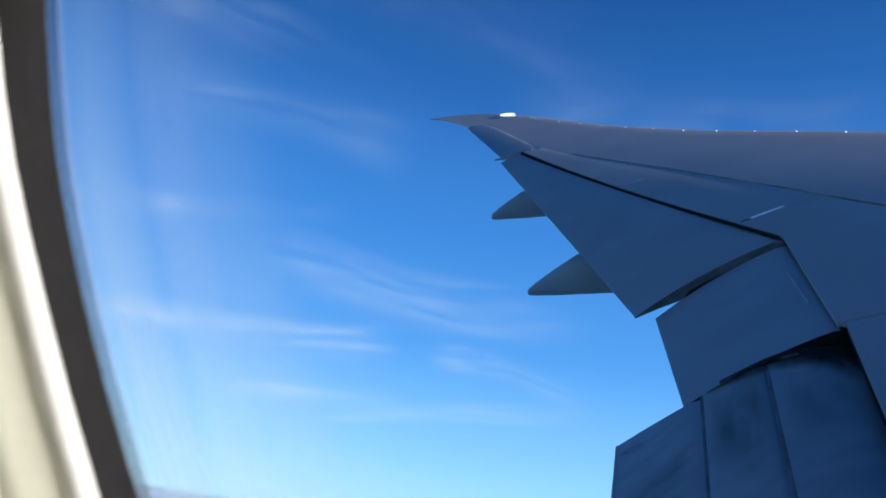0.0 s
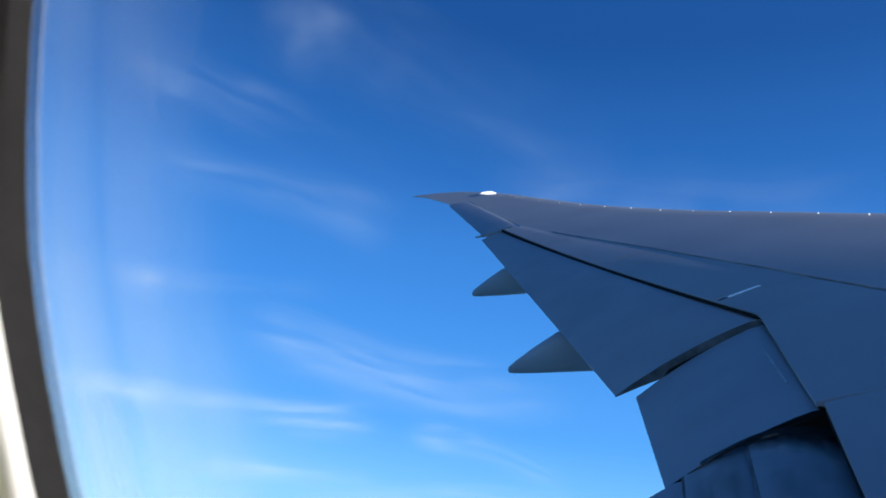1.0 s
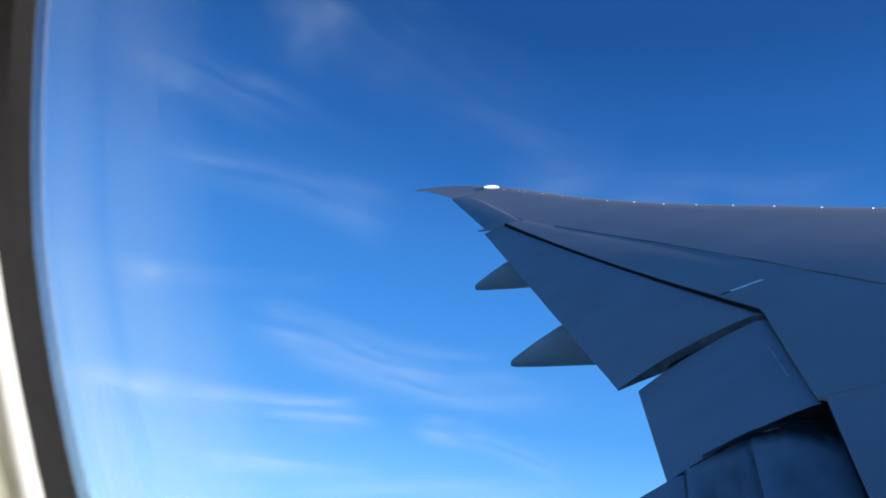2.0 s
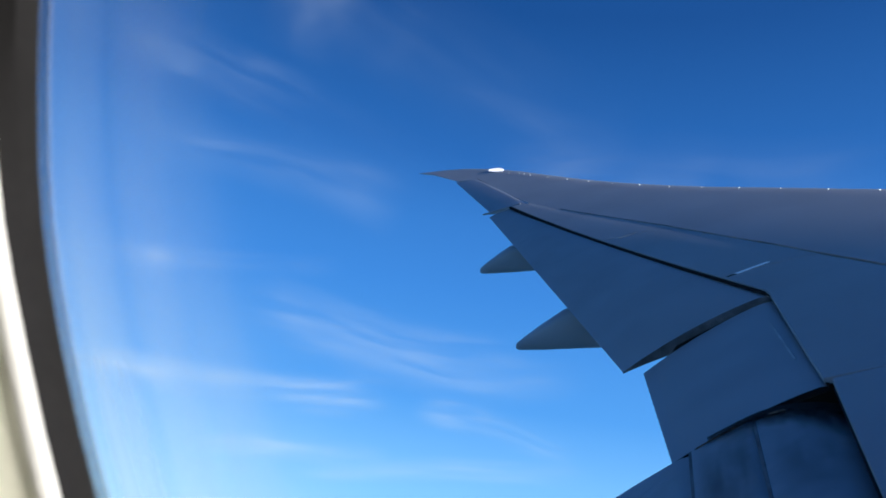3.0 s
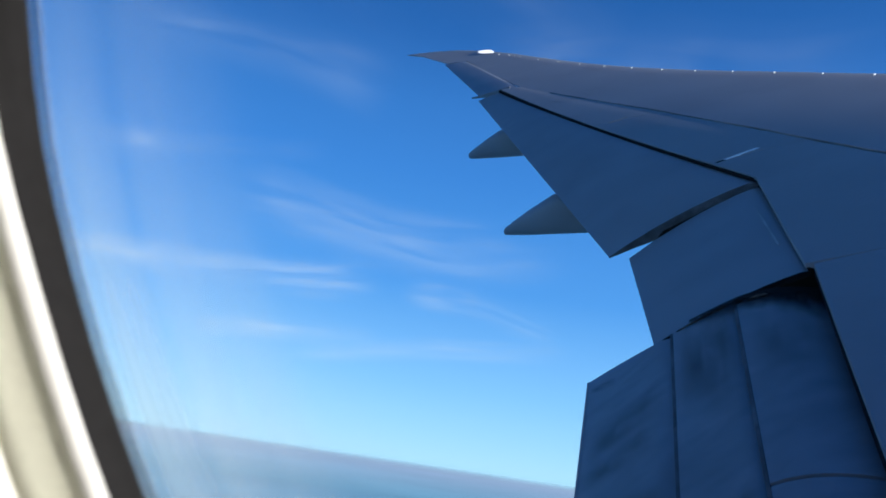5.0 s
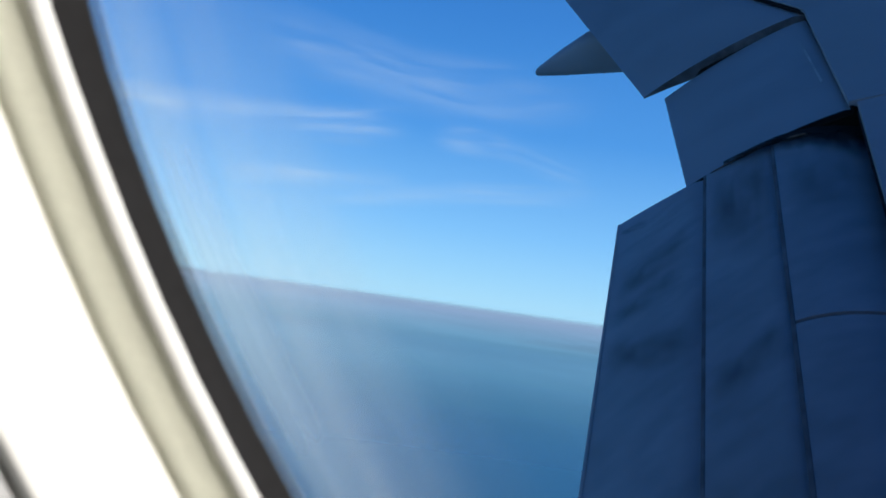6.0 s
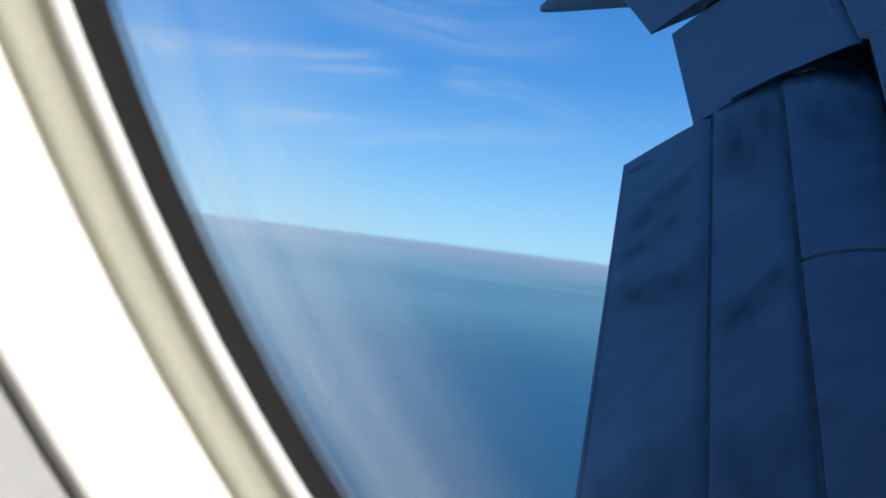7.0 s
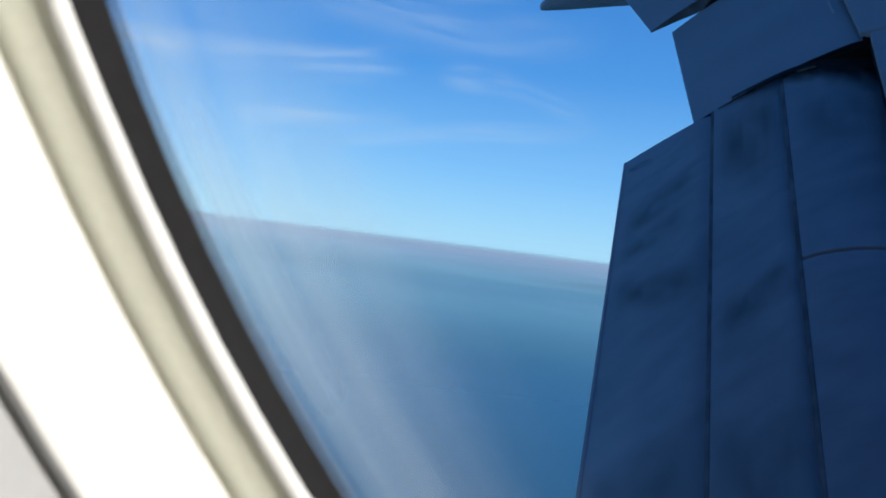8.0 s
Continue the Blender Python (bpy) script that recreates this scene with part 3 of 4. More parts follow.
strip("gap_shade_strip", 15.51, 21.18, 0.06, GAP_SHADE, "black strip for the shaded gap along the spoiler edge", steps=30, aft=0.046, sunk=-0.009)
strip("gap_shade_strip", 3.4, 7.98, 0.05, GAP_SHADE, "black strip for the shaded gap under the spoiler edge", aft=0.03)
# coves: the wing's rear wall ahead of the flaps, gap shade painted near black
strip("cove_wall", 3.2, 7.99, 0.42, COVE_SHADE, "grimy cove wall painted near black for its shade", fore=0.03)
strip("cove_wall", 8.0, 21.2, 0.20, COVE_SHADE, "long grimy cove wall painted near black for its shade", fore=0.03, steps=60)

# dark joint along the spoilers' front edge
bm = bmesh.new()
loops = []
for k in range(61):
    s = 8.6 + (19.4 - 8.6) * k / 60
    st = spoiler_line(s)
    wide = 0.007 * (1 - 0.97 * k / 60)
    z = top(s, st) + 0.0165
    loops.append([at(st - wide, s, z), at(st + wide, s, z), at(st + wide, s, z - 0.03), at(st - wide, s, z - 0.03)])
loft(bm, loops)
part("joint_line", bm, JOINT_DARK, wing, "dark dirty joint ahead of the spoilers")


def end_plate(span, pts, mat, label):
    """A thin plate closing a flap's end: pts are (station, z)."""
    bm = bmesh.new()
    loft(bm, [[at(a, s, z) for a, z in pts] for s in (span - 0.012, span + 0.012)])
    return part("end_plate", bm, mat, wing, label)


# end plates coloured near black for the shade between the flaps
end_plate(7.995, [(13.26, -0.90), (13.6, -1.01), (13.95, -1.20), (14.15, -1.32), (13.9, -1.40), (13.34, -1.34)], COVE_SHADE, "brown grimy flap end plate with the slot's shade painted in")
end_plate(10.65, [(13.5, -0.60), (14.0, -0.77), (14.4, -0.945), (14.45, -1.0), (14.2, -1.04), (13.5, -0.86)], COVE_SHADE, "brown grimy flap end plate with the slot's shade painted in")

# stained fittings in the slot between flaperon and inboard flap
def fitting(span, rows, label):
    """A worn bar lying in the slot along (chord share, height over the flap, thickness) points."""
    bm = bmesh.new()
    loops = []
    for c, up, r in rows:
        r *= 1 + 0.3 * noise.noise((c * 40, up * 50, 0.4))
        mid = ib_top(c, span, up, 0.046)
        loops.append([mid + Vector((0.3 * r * math.cos(q), 0.9 * r * math.cos(q), r * math.sin(q))) for q in [i * math.tau / 8 for i in range(8)]])
    loft(bm, loops)
    part("slot_fitting", bm, STAINED, inboard, label)


fitting(7.91, [(0.57, 0.001, 0.003), (0.53, 0.003, 0.006), (0.48, 0.004, 0.007), (0.43, 0.004, 0.008), (0.39, 0.004, 0.008), (0.36, 0.002, 0.004)], "brown stained bar in the flap slot")
fitting(7.86, [(0.275, 0.004, 0.005), (0.26, 0.008, 0.011), (0.235, 0.010, 0.014), (0.21, 0.011, 0.013), (0.20, 0.008, 0.006)], "brown stained bracket in the flap slot")
end_plate(21.22, [(18.3, 1.38), (19.0, 1.27), (19.24, 1.24), (19.24, 1.21), (18.9, 1.20), (18.3, 1.24)], WING_PAINT, "grey fence at the flap's outer end")


def canoe(span, half_wide, outline_rows):
    """A flap-track fairing: rows of (station, top z, bottom z, share of the full width)."""
    bm = bmesh.new()
    loops = []
    for st, zt, zb, wide in outline_rows:
        ring = []
        for k in range(20):
            t = k * math.tau / 20
            c, q = math.cos(t), math.sin(t)
            sq = lambda v: math.copysign(abs(v) ** 0.75, v)
            ring.append(at(st, span + half_wide * wide * sq(c), (zt + zb) / 2 + (zt - zb) / 2 * sq(q)))
        loops.append(ring)
    loft(bm, loops)
    return part("flap_track_fairing", bm, FAIRING_PAINT, wing, "grey canoe-shaped flap-track fairing with blunt tail")


canoe(13.42, 0.19, [(11.6, -0.62, -0.75, 0.2), (12.2, -0.60, -0.95, 0.7), (13.2, -0.66, -1.14, 1.0), (14.4, -0.74, -1.24, 1.0), (15.3, -0.68, -1.25, 1.0), (15.96, -0.69, -1.23, 0.95), (16.3, -0.87, -1.22, 0.75), (16.55, -1.02, -1.205, 0.5), (16.66, -1.09, -1.195, 0.36), (16.68, -1.11, -1.185, 0.3)])
canoe(18.08, 0.18, [(14.2, 0.35, 0.25, 0.2), (14.9, 0.34, 0.02, 0.7), (15.9, 0.30, -0.14, 1.0), (16.9, 0.28, -0.20, 1.0), (17.41, 0.32, -0.205, 1.0), (17.82, 0.335, -0.195, 0.95), (18.1, 0.19, -0.18, 0.75), (18.36, 0.04, -0.168, 0.5), (18.47, -0.03, -0.155, 0.36), (18.49, -0.05, -0.145, 0.3)])

# wing-tip lamp in the leading edge
bm = bmesh.new()
loops = []
for k in range(9):
    u = k / 8
    s = 29.72 + 0.62 * u
    c = lead(s) + 0.4
    r = 0.065 * math.sin(math.pi * (0.12 + 0.8 * u)) ** 0.6
    loops.append([at(c + 0.2 * math.cos(q) * (r / 0.065), s, top(s, c) + 0.015 + r * math.sin(q)) for q in [i * math.tau / 14 for i in range(14)]])
loft(bm, loops)
part("tip_lamp", bm, LAMP_AND_GLINT, wing, "bright white wing-tip lamp cover")

# small glowing caps that stand in for sun glints along the leading edge's crest
for s in (29.27, 28.8, 28.4, 28.0, 27.52, 26.26, 24.97, 23.76, 22.57, 21.4, 20.1, 19.06, 18.05, 17.09, 16.15, 15.3, 14.45):
    bm = bmesh.new()
    st = lead(s) + 0.24 * (hinge(s) - lead(s))
    bmesh.ops.create_uvsphere(bm, u_segments=10, v_segments=6, radius=0.0125)
    for v in bm.verts:
        v.co.z *= 0.8
        v.co += at(st, s, top(s, st) + 0.012)
    part("edge_glint", bm, LAMP_AND_GLINT, wing)

# strips between spoilers: pale for the sunlit gaps, black for the gap's shade
for s0, st0, s1, st1, half, mat in ((11.43, 13.89, 11.47, 13.80, 0.012, GAP_SHADE), (11.47, 13.80, 11.60, 13.48, 0.017, SUNLIT_STRIP), (14.92, 15.34, 15.05, 15.08, 0.007, WING_PAINT)):
    bm = bmesh.new()
    loops = []
    for k in range(7):
        u = k / 6
        s, st = s0 + (s1 - s0) * u, st0 + (st1 - st0) * u
        z = top(s, st) + 0.022
        loops.append([at(st - half, s - half, z), at(st + half, s + half, z), at(st + half, s + half, z - 0.02), at(st - half, s - half, z - 0.02)])
    loft(bm, loops)
    part("joint_strip", bm, mat, wing, "strip with the joint gap's sun and shade painted on")

# ---- sea, coast ----
bm = bmesh.new()
rad = [0, 60, 150, 300, 500, 800, 1200, 1700, 2300, 3000, 3800, 4400, 4900]
loft(bm, [[(r * math.cos(k * math.tau / 96), r * math.sin(k * math.tau / 96), 0) for k in range(96)] for r in rad[1:]], caps=False)
c0 = [v for v in bm.verts if v.co.length < 61]
bm.faces.new(c0)
tagged(mesh_object("water", bm, SEA), "calm blue open sea fading into haze", "sea", kind="structure")

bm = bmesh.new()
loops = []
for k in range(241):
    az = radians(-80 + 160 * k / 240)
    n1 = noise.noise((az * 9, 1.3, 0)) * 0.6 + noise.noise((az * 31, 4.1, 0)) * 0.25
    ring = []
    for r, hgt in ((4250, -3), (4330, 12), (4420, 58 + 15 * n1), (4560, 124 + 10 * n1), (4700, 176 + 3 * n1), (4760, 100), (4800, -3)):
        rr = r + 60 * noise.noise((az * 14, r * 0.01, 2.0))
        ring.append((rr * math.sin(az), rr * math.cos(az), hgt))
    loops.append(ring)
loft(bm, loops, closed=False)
tagged(mesh_object("backdrop", bm, COAST), "far low coast with lavender haze painted in", "coast", kind="structure")


bm = bmesh.new()
loops = []
for k in range(41):
    az = radians(-13.5 + 9.5 * k / 40)
    hgt = 50 * math.sin(math.pi * k / 40) ** 0.8 * (0.75 + 0.5 * noise.noise((az * 60, 0.5, 3)))
    loops.append([(r * math.sin(az), r * math.cos(az), h) for r, h in ((4120, 18), (4150, 20 + hgt), (4190, 22 + hgt * 0.8), (4215, 18))])
loft(bm, loops, closed=False)
tagged(mesh_object("backdrop", bm, ISLAND), "dim headland low over the sea with haze painted in", "headland", kind="structure")


# sea haze painted as a glowing, see-through sheet, thicker towards the horizon
def haze_material():
    m = bpy.data.materials.new("sea_haze_glow")
    m.use_nodes = True
    t = m.node_tree
    t.nodes.remove(t.nodes["Principled BSDF"])
    where, axis, rise_share, tone, drift, mapping, wisps, glow, clear, mix = (t.nodes.new(k) for k in (
        "ShaderNodeTexCoord", "ShaderNodeSeparateXYZ", "ShaderNodeMapRange", "ShaderNodeValToRGB", "ShaderNodeTexNoise", "ShaderNodeMapping",
        "ShaderNodeMapRange", "ShaderNodeEmission", "ShaderNodeBsdfTransparent", "ShaderNodeMixShader"))
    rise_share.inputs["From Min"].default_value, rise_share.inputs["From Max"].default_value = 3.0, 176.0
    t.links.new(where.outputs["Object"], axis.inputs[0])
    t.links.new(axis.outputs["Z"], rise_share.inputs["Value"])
    # glow colours: bluish low down, lavender at the skyline
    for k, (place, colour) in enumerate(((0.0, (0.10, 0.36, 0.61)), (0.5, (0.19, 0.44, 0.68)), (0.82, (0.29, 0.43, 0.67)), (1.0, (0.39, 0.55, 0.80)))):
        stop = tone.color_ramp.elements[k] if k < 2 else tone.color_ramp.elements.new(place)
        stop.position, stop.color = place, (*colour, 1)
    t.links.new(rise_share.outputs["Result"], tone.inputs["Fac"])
    # long drifting banks in it
    mapping.inputs["Scale"].default_value = (0.0014, 0.0014, 0.02)
    drift.inputs["Scale"].default_value, drift.inputs["Detail"].default_value = 1.0, 5
    t.links.new(where.outputs["Object"], mapping.inputs["Vector"])
    t.links.new(mapping.outputs["Vector"], drift.inputs["Vector"])
    wisps.inputs["From Min"].default_value, wisps.inputs["From Max"].default_value = 0.3, 0.7
    wisps.inputs["To Min"].default_value, wisps.inputs["To Max"].default_value = 0.70, 1.0
    t.links.new(drift.outputs["Fac"], wisps.inputs["Value"])
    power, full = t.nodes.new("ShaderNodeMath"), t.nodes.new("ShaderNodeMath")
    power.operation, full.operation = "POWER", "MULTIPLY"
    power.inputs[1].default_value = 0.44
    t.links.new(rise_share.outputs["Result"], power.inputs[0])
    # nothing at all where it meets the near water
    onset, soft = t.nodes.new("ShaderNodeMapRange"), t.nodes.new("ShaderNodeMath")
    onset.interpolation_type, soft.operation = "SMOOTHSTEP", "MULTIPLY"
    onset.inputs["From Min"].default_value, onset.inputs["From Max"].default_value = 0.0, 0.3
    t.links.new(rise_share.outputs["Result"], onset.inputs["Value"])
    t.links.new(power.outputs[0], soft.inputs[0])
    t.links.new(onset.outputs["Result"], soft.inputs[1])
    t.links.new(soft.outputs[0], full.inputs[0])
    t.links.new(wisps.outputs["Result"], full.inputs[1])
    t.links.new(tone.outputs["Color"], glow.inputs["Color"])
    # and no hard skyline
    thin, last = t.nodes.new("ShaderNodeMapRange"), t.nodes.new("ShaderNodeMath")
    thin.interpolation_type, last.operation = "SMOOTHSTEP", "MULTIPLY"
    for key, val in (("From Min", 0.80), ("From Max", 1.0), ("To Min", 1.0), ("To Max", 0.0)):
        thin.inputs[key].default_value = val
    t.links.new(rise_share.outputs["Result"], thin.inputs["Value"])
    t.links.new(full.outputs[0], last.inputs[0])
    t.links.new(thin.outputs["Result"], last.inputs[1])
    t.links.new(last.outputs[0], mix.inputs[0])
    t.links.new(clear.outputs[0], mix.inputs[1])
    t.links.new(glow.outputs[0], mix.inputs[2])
    t.links.new(mix.outputs[0], t.nodes["Material Output"].inputs["Surface"])
    return m


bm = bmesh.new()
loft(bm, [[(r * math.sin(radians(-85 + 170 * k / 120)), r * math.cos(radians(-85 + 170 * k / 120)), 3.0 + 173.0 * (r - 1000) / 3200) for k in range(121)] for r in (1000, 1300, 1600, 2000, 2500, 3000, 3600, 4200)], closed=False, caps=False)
tagged(mesh_object("backdrop", bm, haze_material()), "glowing sheet painted as pale blue sea haze", "haze", kind="structure")


# ---- cabin window ----


def outline(off, depth, n=96):
    """A loop round the window: off metres outside the pane's edge, depth metres inboard of the pane."""
    pts = []
    for k in range(n):
        t = k * math.tau / n
        c, s = math.cos(t), math.sin(t)
        ex, ez = math.copysign(abs(c) ** 1.18, c), math.copysign(abs(s) ** 1.18, s)
        nx, nz = math.copysign(abs(ex) ** 0.695, c) / WIN_A, math.copysign(abs(ez) ** 0.695, s) / WIN_B
        l = math.hypot(nx, nz)
        # the gasket shows wider towards the window's top, so all that lies inboard of it steps back there
        high = max(0.0, min(1.0, (WIN_Z + WIN_B * ez + 0.025) / 0.12))
        o = off + 0.0055 * high * high * (3 - 2 * high) * max(0.0, min(1.0, (depth - 0.005) / 0.0035))
        pts.append(Vector((WIN_X + WIN_A * ex + o * nx / l, PANE_Y - depth, WIN_Z + WIN_B * ez + o * nz / l)))
    return pts


def ring_part(name, profile, mat, parent, label=""):
    bm = bmesh.new()
    loft(bm, [outline(o / 1000, d / 1000) for o, d in profile], caps=False)
    return part(name, bm, mat, parent, label)


window = aboard("window_1", "oval cabin window with ivory reveal and dark gasket", "window", kind="structure")
bm = bmesh.new()
loft(bm, [outline(0.003, -0.0015), outline(0.010, -0.007)])
pane = part("pane", bm, PANE, window, "clear pane with faint wiping streaks")
pane.visible_shadow = False
EDGE = bpy.data.materials.new("pane_edge_acrylic")
EDGE.use_nodes = True
edge_tree = EDGE.node_tree
edge_mix, edge_clear = edge_tree.nodes.new("ShaderNodeMixShader"), edge_tree.nodes.new("ShaderNodeBsdfTransparent")
edge_tree.nodes["Principled BSDF"].inputs["Base Color"].default_value = (0.42, 0.46, 0.52, 1)
edge_mix.inputs[0].default_value = 0.3
edge_tree.links.new(edge_clear.outputs[0], edge_mix.inputs[1])
edge_tree.links.new(edge_tree.nodes["Principled BSDF"].outputs[0], edge_mix.inputs[2])
edge_tree.links.new(edge_mix.outputs[0], edge_tree.nodes["Material Output"].inputs["Surface"])
ring_part("pane_edge", [(1.0, -0.6), (-1.8, -0.8), (-1.8, -1.2), (1.0, -1.2), (1.0, -0.6)], EDGE, window, "milky bevelled pane rim")
ring_part("gasket", [(15, -9), (1.5, -1.0), (0.0, 0), (0.3, 2.5), (0.5, 5.0), (0.2, 7.4), (-0.3, 8.5), (3, 8.9), (9, 8.9), (17, -9), (15, -9)], GASKET, window, "dark charcoal rubber gasket")
ring_part("inner_lip", [(1.0, 7.6), (-0.5, 8.3), (-0.6, 9.0), (-0.2, 10.6), (0.2, 11.4), (0.8, 11.9), (1.5, 12.0), (2, 11.6), (2, 7.6), (1.0, 7.6)], PANEL, window, "white rounded lip")
ring_part("reveal", [(0.4, 11.3), (1.2, 12.06), (2.0, 12.25), (2.8, 12.6), (3.6, 13.2), (4.4, 13.9), (5.2, 14.7), (6.0, 15.6), (6.7, 16.3), (7.4, 16.9), (8.2, 17.3), (9.5, 17.6), (13, 17.6), (13, 10.4), (0.4, 10.4), (0.4, 11.3)], REVEAL, window, "ivory hollow-curved reveal")
ring_part("trim_frame", [(10.3, 17.6), (9.2, 17.8), (8.9, 18.4), (9.1, 20.4), (9.9, 25.4), (10.8, 31.4), (10.9, 36.4), (10.8, 40.0), (10.8, 41.2), (11.3, 42.2), (12.5, 42.6), (12.5, 17.6), (10.3, 17.6)], PANEL, window, "bright white flared window frame")

ring_part("joint_seal", [(11.6, 42.3), (20.6, 42.3), (20.6, 43.3), (13.2, 43.05), (12.2, 42.8), (11.6, 42.3)], JOINT, window, "soft grey joint round the frame")

wall = aboard("wall_side", "pale grey cabin sidewall panel", "wall", kind="structure")


def sheet_with_hole(y0, y1, off, half_x, zlo, zhi):
    """A flat plate from y0 to y1 round the window's opening."""
    bm = bmesh.new()
    loops = []
    for y in (y0, y1):
        inner = [Vector((p.x, y, p.z)) for p in outline(off, 0)]
        outer = []
        for p in inner:
            dx, dz = p.x - WIN_X, p.z - WIN_Z
            k = min((half_x / abs(dx)) if abs(dx) > 1e-6 else 1e9, ((zhi if dz > 0 else -zlo) / abs(dz)) if abs(dz) > 1e-6 else 1e9)
            outer.append(Vector((WIN_X + dx * k, y, WIN_Z + dz * k)))
        loops += [inner, outer] if y == y0 else [outer, inner]
    loops.append(loops[0])
    loft(bm, loops, caps=False)
    return bm


side = part("sidewall_panel", sheet_with_hole(0.0761, 0.066, 0.0135, 0.50, -0.42, 0.42), SIDEWALL, wall, "pale cabin sidewall plastic")
outer = part("outer_skin", sheet_with_hole(0.131, 0.15, 0.05, 0.50, -0.42, 0.42), SKIN, wall, "painted outer fuselage skin")

# round fuselage: outer shell and cabin lining, both left open behind the window panel
BODY_Y, BODY_Z, AFT, AHEAD = -2.96, WIN_Z, -5.0, 7.0


def tube(radius, open_half):
    """Quads of a lying cylinder, with a gap round the window."""
    bm = bmesh.new()
    half = math.asin(open_half / radius)
    angles = [half * k / 2 for k in range(-2, 3)] + [half + (math.tau - 2 * half) * k / 60 for k in range(1, 60)]
    xs = [AFT, -3.5, -2, -1, WIN_X - 0.46, WIN_X, WIN_X + 0.46, 1, 2, 3.5, 5, AHEAD]
    grid = [[bm.verts.new((x, BODY_Y + radius * math.cos(a), BODY_Z + radius * math.sin(a))) for a in angles] for x in xs]
    n = len(angles)
    for i in range(len(xs) - 1):
        for k in range(n):
            if k < 4 and abs((xs[i] + xs[i + 1]) / 2 - WIN_X) < 0.4:
                continue
            bm.faces.new((grid[i][k], grid[i + 1][k], grid[i + 1][(k + 1) % n], grid[i][(k + 1) % n]))
    bmesh.ops.delete(bm, geom=[v for v in bm.verts if not v.link_faces], context="VERTS")
    return bm


fuselage = aboard("wall_body", "round painted airliner fuselage section", "fuselage", kind="structure")
part("outer_shell", tube(3.10, 0.38), SKIN, fuselage, "painted fuselage shell")
part("cabin_lining", tube(3.03, 0.38), SIDEWALL, fuselage, "pale plastic cabin lining")
for name, x0, x1, label in (("wall_aft", AFT - 0.05, AFT, "plain pale cabin divider aft"), ("wall_ahead", AHEAD, AHEAD + 0.05, "plain pale cabin divider ahead")):
    bm = bmesh.new()
    loft(bm, [[(x, BODY_Y + 3.11 * math.cos(k * math.tau / 64), BODY_Z + 3.11 * math.sin(k * math.tau / 64)) for k in range(64)] for x in (x0, x1)])
    ob = mesh_object(name, bm, SIDEWALL)
    ob.matrix_world = CRAFT
    tagged(ob, label, "wall", kind="structure")
bm = bmesh.new()
box(bm, (AFT, -5.78, -1.10), (AHEAD, -0.14, -1.04))
ob = mesh_object("floor", bm, CARPET, smooth=False)
ob.matrix_world = CRAFT
tagged(ob, "dark blue cabin carpet", "floor", kind="structure")


# ---- high cloud ----
EYE = CRAFT.translation


def on_sky(az, el, r):
    az, el = radians(az), radians(el)
    return EYE + Vector((math.sin(az) * math.cos(el), math.cos(az) * math.cos(el), math.sin(el))) * r


def cirrus(path, wide, cover, along, across, bend=0.3, r=4700):
    """A veil of ice cloud along a path of (bearing, elevation) on the sky, wide degrees across."""
    bm = bmesh.new()
    uv = bm.loops.layers.uv.new("UVMap")
    n, m = 40, 6
    ends = [i / (len(path) - 1) for i in range(len(path))]
    line = [Vector((table(i / n, ends, [q[0] for q in path]), table(i / n, ends, [q[1] for q in path]))) for i in range(n + 1)]
    for _ in range(12):
        line = [line[0]] + [(a + b * 2 + c) / 4 for a, b, c in zip(line, line[1:], line[2:])] + [line[-1]]
    grid = {}
    for i in range(n + 1):
        d = (line[min(i + 1, n)] - line[max(i - 1, 0)]).normalized()
        for j in range(m + 1):
            v = j / m
            grid[i, j] = (bm.verts.new(on_sky(line[i].x - d.y * (v - 0.5) * wide, line[i].y + d.x * (v - 0.5) * wide, r)), (i / n, v))
    for i in range(n):
        for j in range(m):
            quad = [grid[i, j], grid[i + 1, j], grid[i + 1, j + 1], grid[i, j + 1]]
            f = bm.faces.new([q[0] for q in quad])
            for l, q in zip(f.loops, quad):
                l[uv].uv = q[1]
    ob = mesh_object("cirrus_cloud", bm, cirrus_material("cirrus", cover, along, across, bend, (path[0][0] * 0.37 + path[-1][1]) % 17.0))
    return tagged(ob, "thin white wisp of high cloud in blue sky", "cloud", "high clouds", "stuff")


# the long low streak with its brighter parts, and the fainter wisps round it
cirrus([(-47, 9.5), (-43.2, 10.0), (-38.7, 10.4), (-34.1, 10.9), (-28.6, 11.6), (-22.5, 12.7)], 3.4, 0.5, 2.4, 1.2, 0.4)
cirrus([(-38.5, 10.5), (-34.1, 11.2), (-29.5, 11.6), (-25.0, 12.3)], 1.5, 0.36, 1.8, 0.9, 0.4, 4690)
cirrus([(-46, 9.8), (-42.8, 10.2), (-38.0, 10.5)], 1.5, 0.62, 1.4, 0.9, 0.4, 4685)
cirrus([(-36, 9.4), (-30, 10.2), (-22.5, 11.1)], 2.6, 0.30, 2.2, 1.6, 0.5, 4680)
cirrus([(-36, 17.0), (-31, 16.1), (-24, 15.6), (-16.5, 15.3), (-8, 15.9)], 6.5, 0.2, 2.6, 2.4, 0.5)
cirrus([(-33, 15.0), (-25, 14.2), (-16, 13.6), (-9, 14.8)], 4.8, 0.16, 2.4, 2.0, 0.5, 4690)
cirrus([(-49, 16.4), (-44, 17.2), (-40, 17.8)], 4.4, 0.5, 1.2, 1.2, 0.5)
cirrus([(-46, 17.2), (-38, 18.6), (-28, 20.3)], 3.0, 0.2, 2.4, 1.4, 0.5, 4690)
cirrus([(-22, 11.3), (-17.5, 11.2), (-14, 10.6), (-9, 9.4)], 3.8, 0.36, 1.8, 1.8, 0.6)
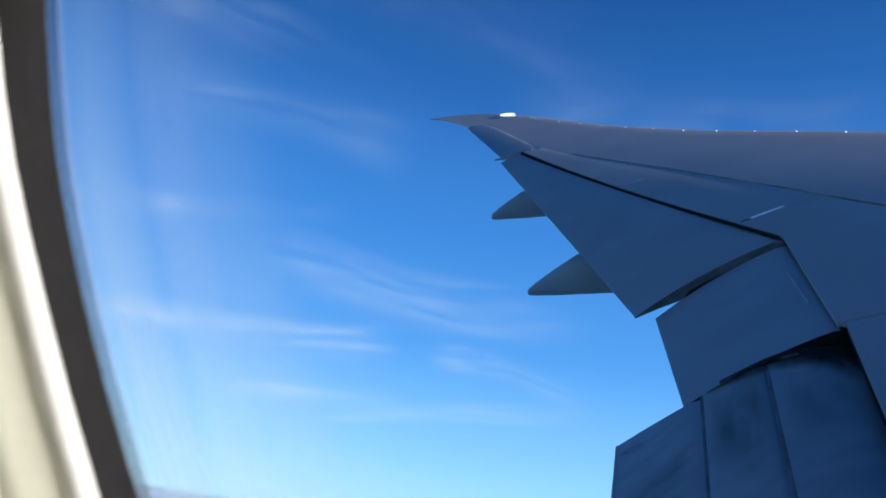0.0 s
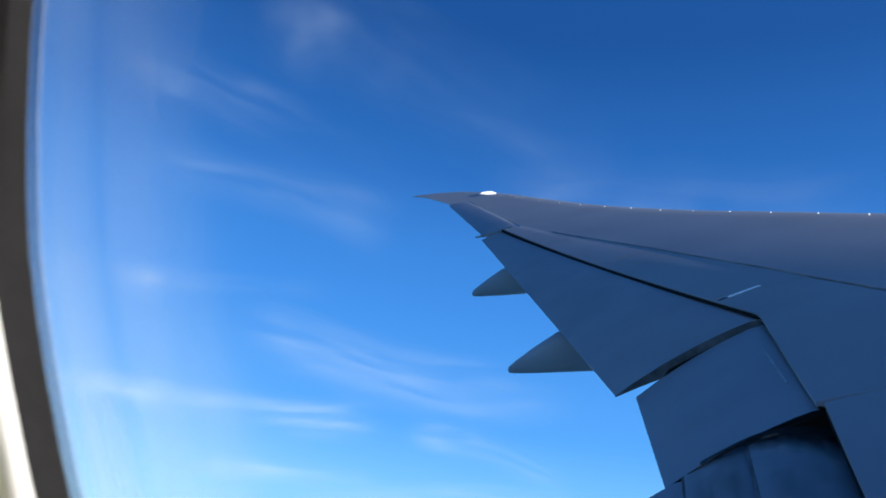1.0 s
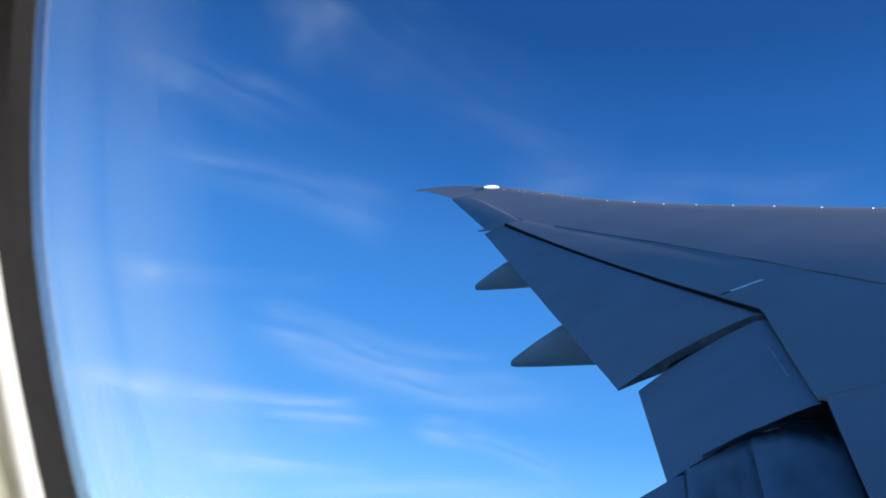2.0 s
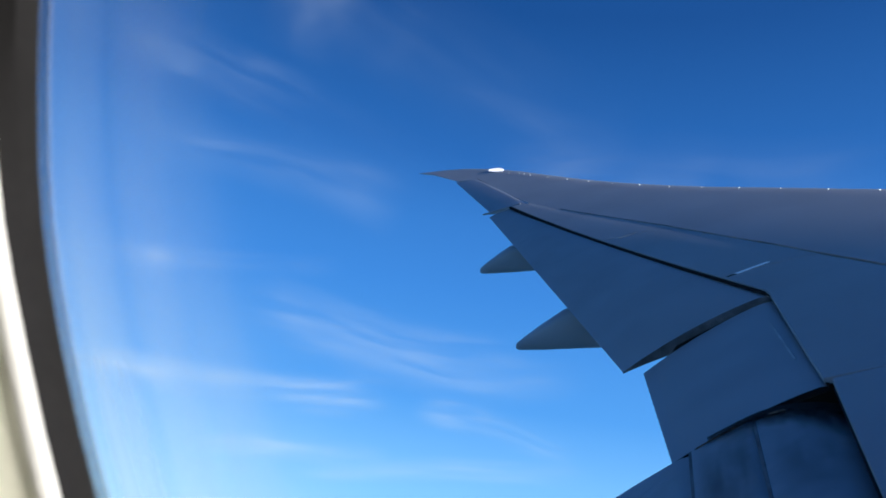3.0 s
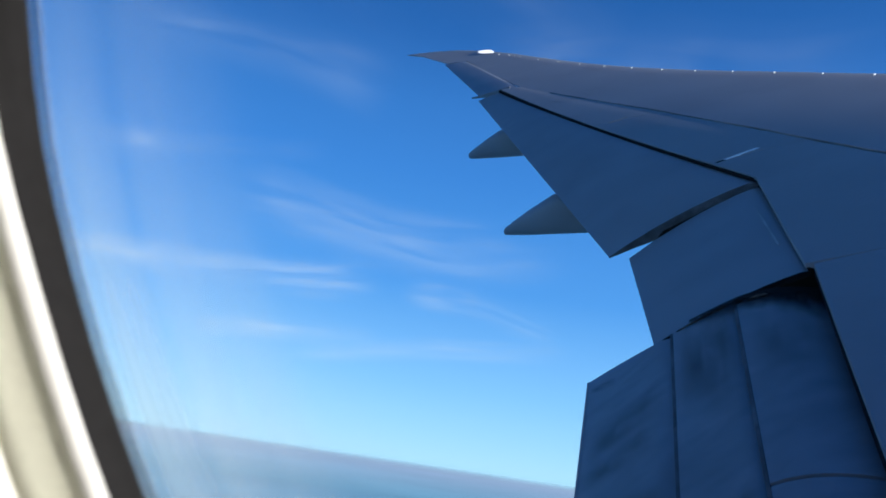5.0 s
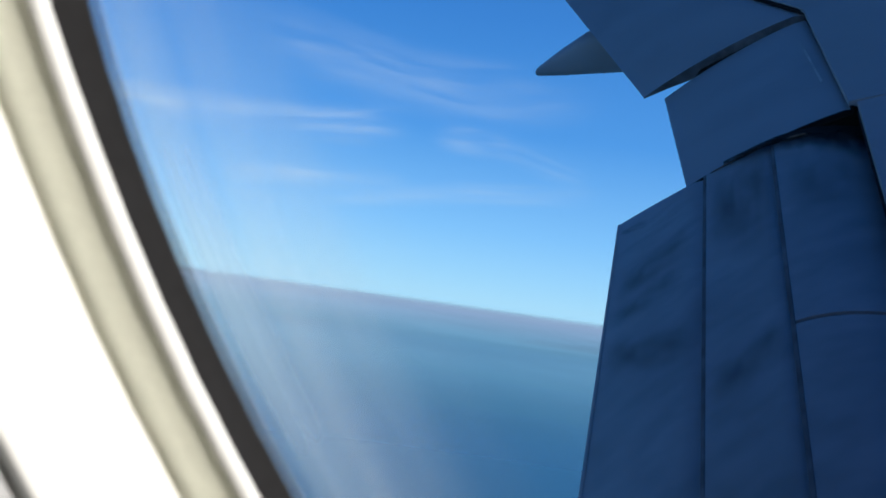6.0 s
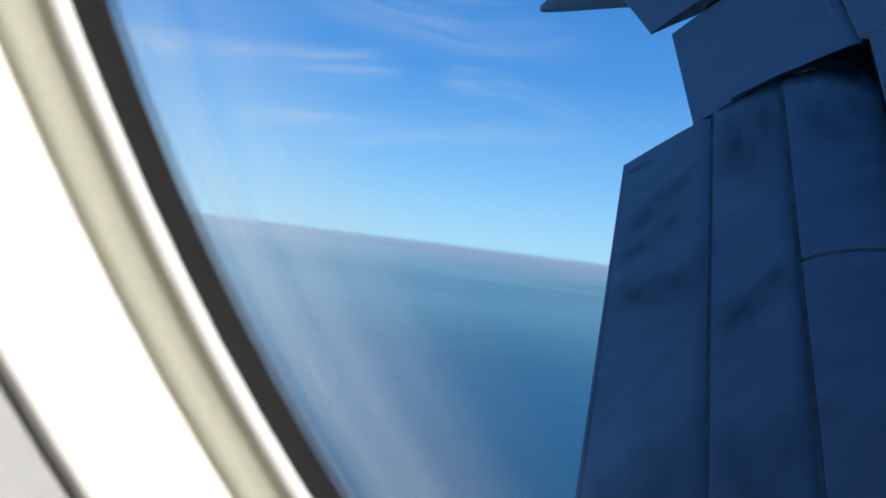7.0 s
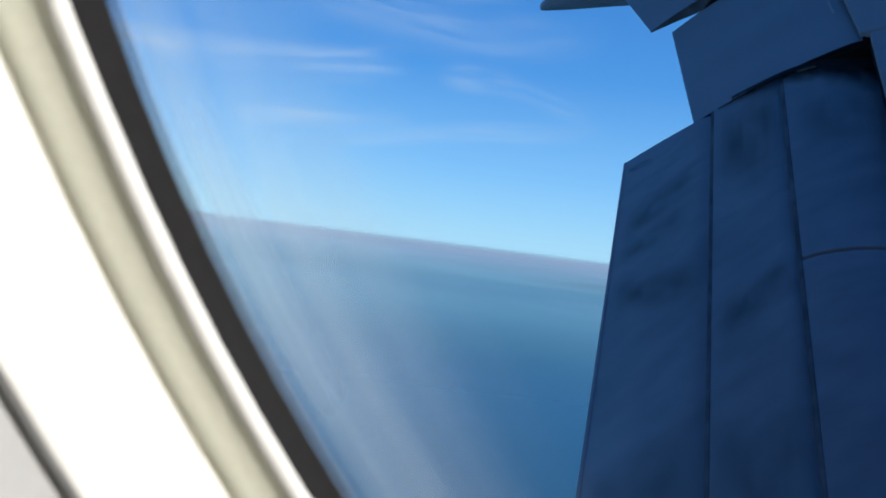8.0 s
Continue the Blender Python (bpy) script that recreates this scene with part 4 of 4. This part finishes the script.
cirrus([(-36.5, 6.6), (-32, 7.0), (-27, 7.3), (-22, 7.6)], 2.8, 0.42, 1.8, 1.4, 0.5)
cirrus([(-30, 5.8), (-20, 7.3), (-8, 8.4)], 2.6, 0.28, 2.6, 1.4, 0.4)
cirrus([(-46, 4.0), (-38, 4.9), (-28, 5.2)], 1.8, 0.28, 2.2, 1.0, 0.4)
# broad faint veils higher up
cirrus([(-50, 31.6), (-43.8, 31.4), (-36.8, 30.6), (-28.5, 28.8), (-20, 27.0)], 7.5, 0.24, 2.0, 1.8, 0.5, 4720)
cirrus([(-44, 38.4), (-36, 38.0), (-28, 36.6), (-16.5, 34.2), (-6, 32.0)], 13.0, 0.38, 1.8, 1.6, 0.5, 4740)
cirrus([(-47, 25.4), (-40, 26.2), (-30, 26.0), (-24, 25.0)], 7.0, 0.10, 1.8, 1.6, 0.5, 4730)
cirrus([(-20, 28.2), (-12, 29.6), (-4, 30.2), (4, 28.8), (14, 29.5)], 7.0, 0.2, 1.6, 1.2, 0.45, 4710)


# ---- boats ----
def boat(bearing, below, length, heading):
    far = ALTITUDE / math.tan(radians(below))
    b = radians(bearing)
    root = new("boat")
    root.matrix_world = pose(far * math.sin(b), far * math.cos(b), 0, 0, 0, heading)
    tagged(root, "small white fishing boat lying on blue sea", "boat", "boats on the sea")
    L, w = length, length * 0.15
    bm = bmesh.new()
    loft(bm, [[(x * L, -w * k, 0.09 * L + rise_ * L), (x * L, -w * k * 0.7, -0.03 * L), (x * L, w * k * 0.7, -0.03 * L), (x * L, w * k, 0.09 * L + rise_ * L)]
              for x, k, rise_ in ((-0.5, 0.75, 0.0), (-0.2, 1.0, 0.0), (0.15, 0.95, 0.01), (0.35, 0.6, 0.03), (0.5, 0.06, 0.06))])
    part("hull", bm, HULL, root)
    bm = bmesh.new()
    loft(bm, [[(-0.30 * L, -w * 0.6, z), (-0.02 * L + 0.0, -w * 0.6, z), (-0.02 * L, w * 0.6, z), (-0.30 * L, w * 0.6, z)] for z in (0.07 * L, 0.24 * L)])
    part("wheelhouse", bm, HULL, root)
    bm = bmesh.new()
    bmesh.ops.create_cone(bm, cap_ends=True, segments=8, radius1=0.012 * L, radius2=0.006 * L, depth=0.4 * L)
    bmesh.ops.translate(bm, verts=bm.verts, vec=(0.1 * L, 0, 0.28 * L))
    part("mast", bm, DECK, root)


for bearing, below, length, heading in ((-41, 3.5, 16, 20), (-41.5, 5.9, 9, 80), (-42, 7.4, 10, 130), (-37.2, 4.3, 11, 10), (-38, 5.2, 10, 60), (-38.1, 5.8, 9, 150),
                                        (-37, 5.6, 10, 35), (-36.5, 4.7, 11, 100), (-35.8, 5.1, 10, 15), (-34.3, 5.7, 17, 5), (-26.2, 5.9, 14, 140), (-36, 8.6, 12, 40), (-40, 8.3, 9, 75)):
    boat(bearing, below, length, heading)
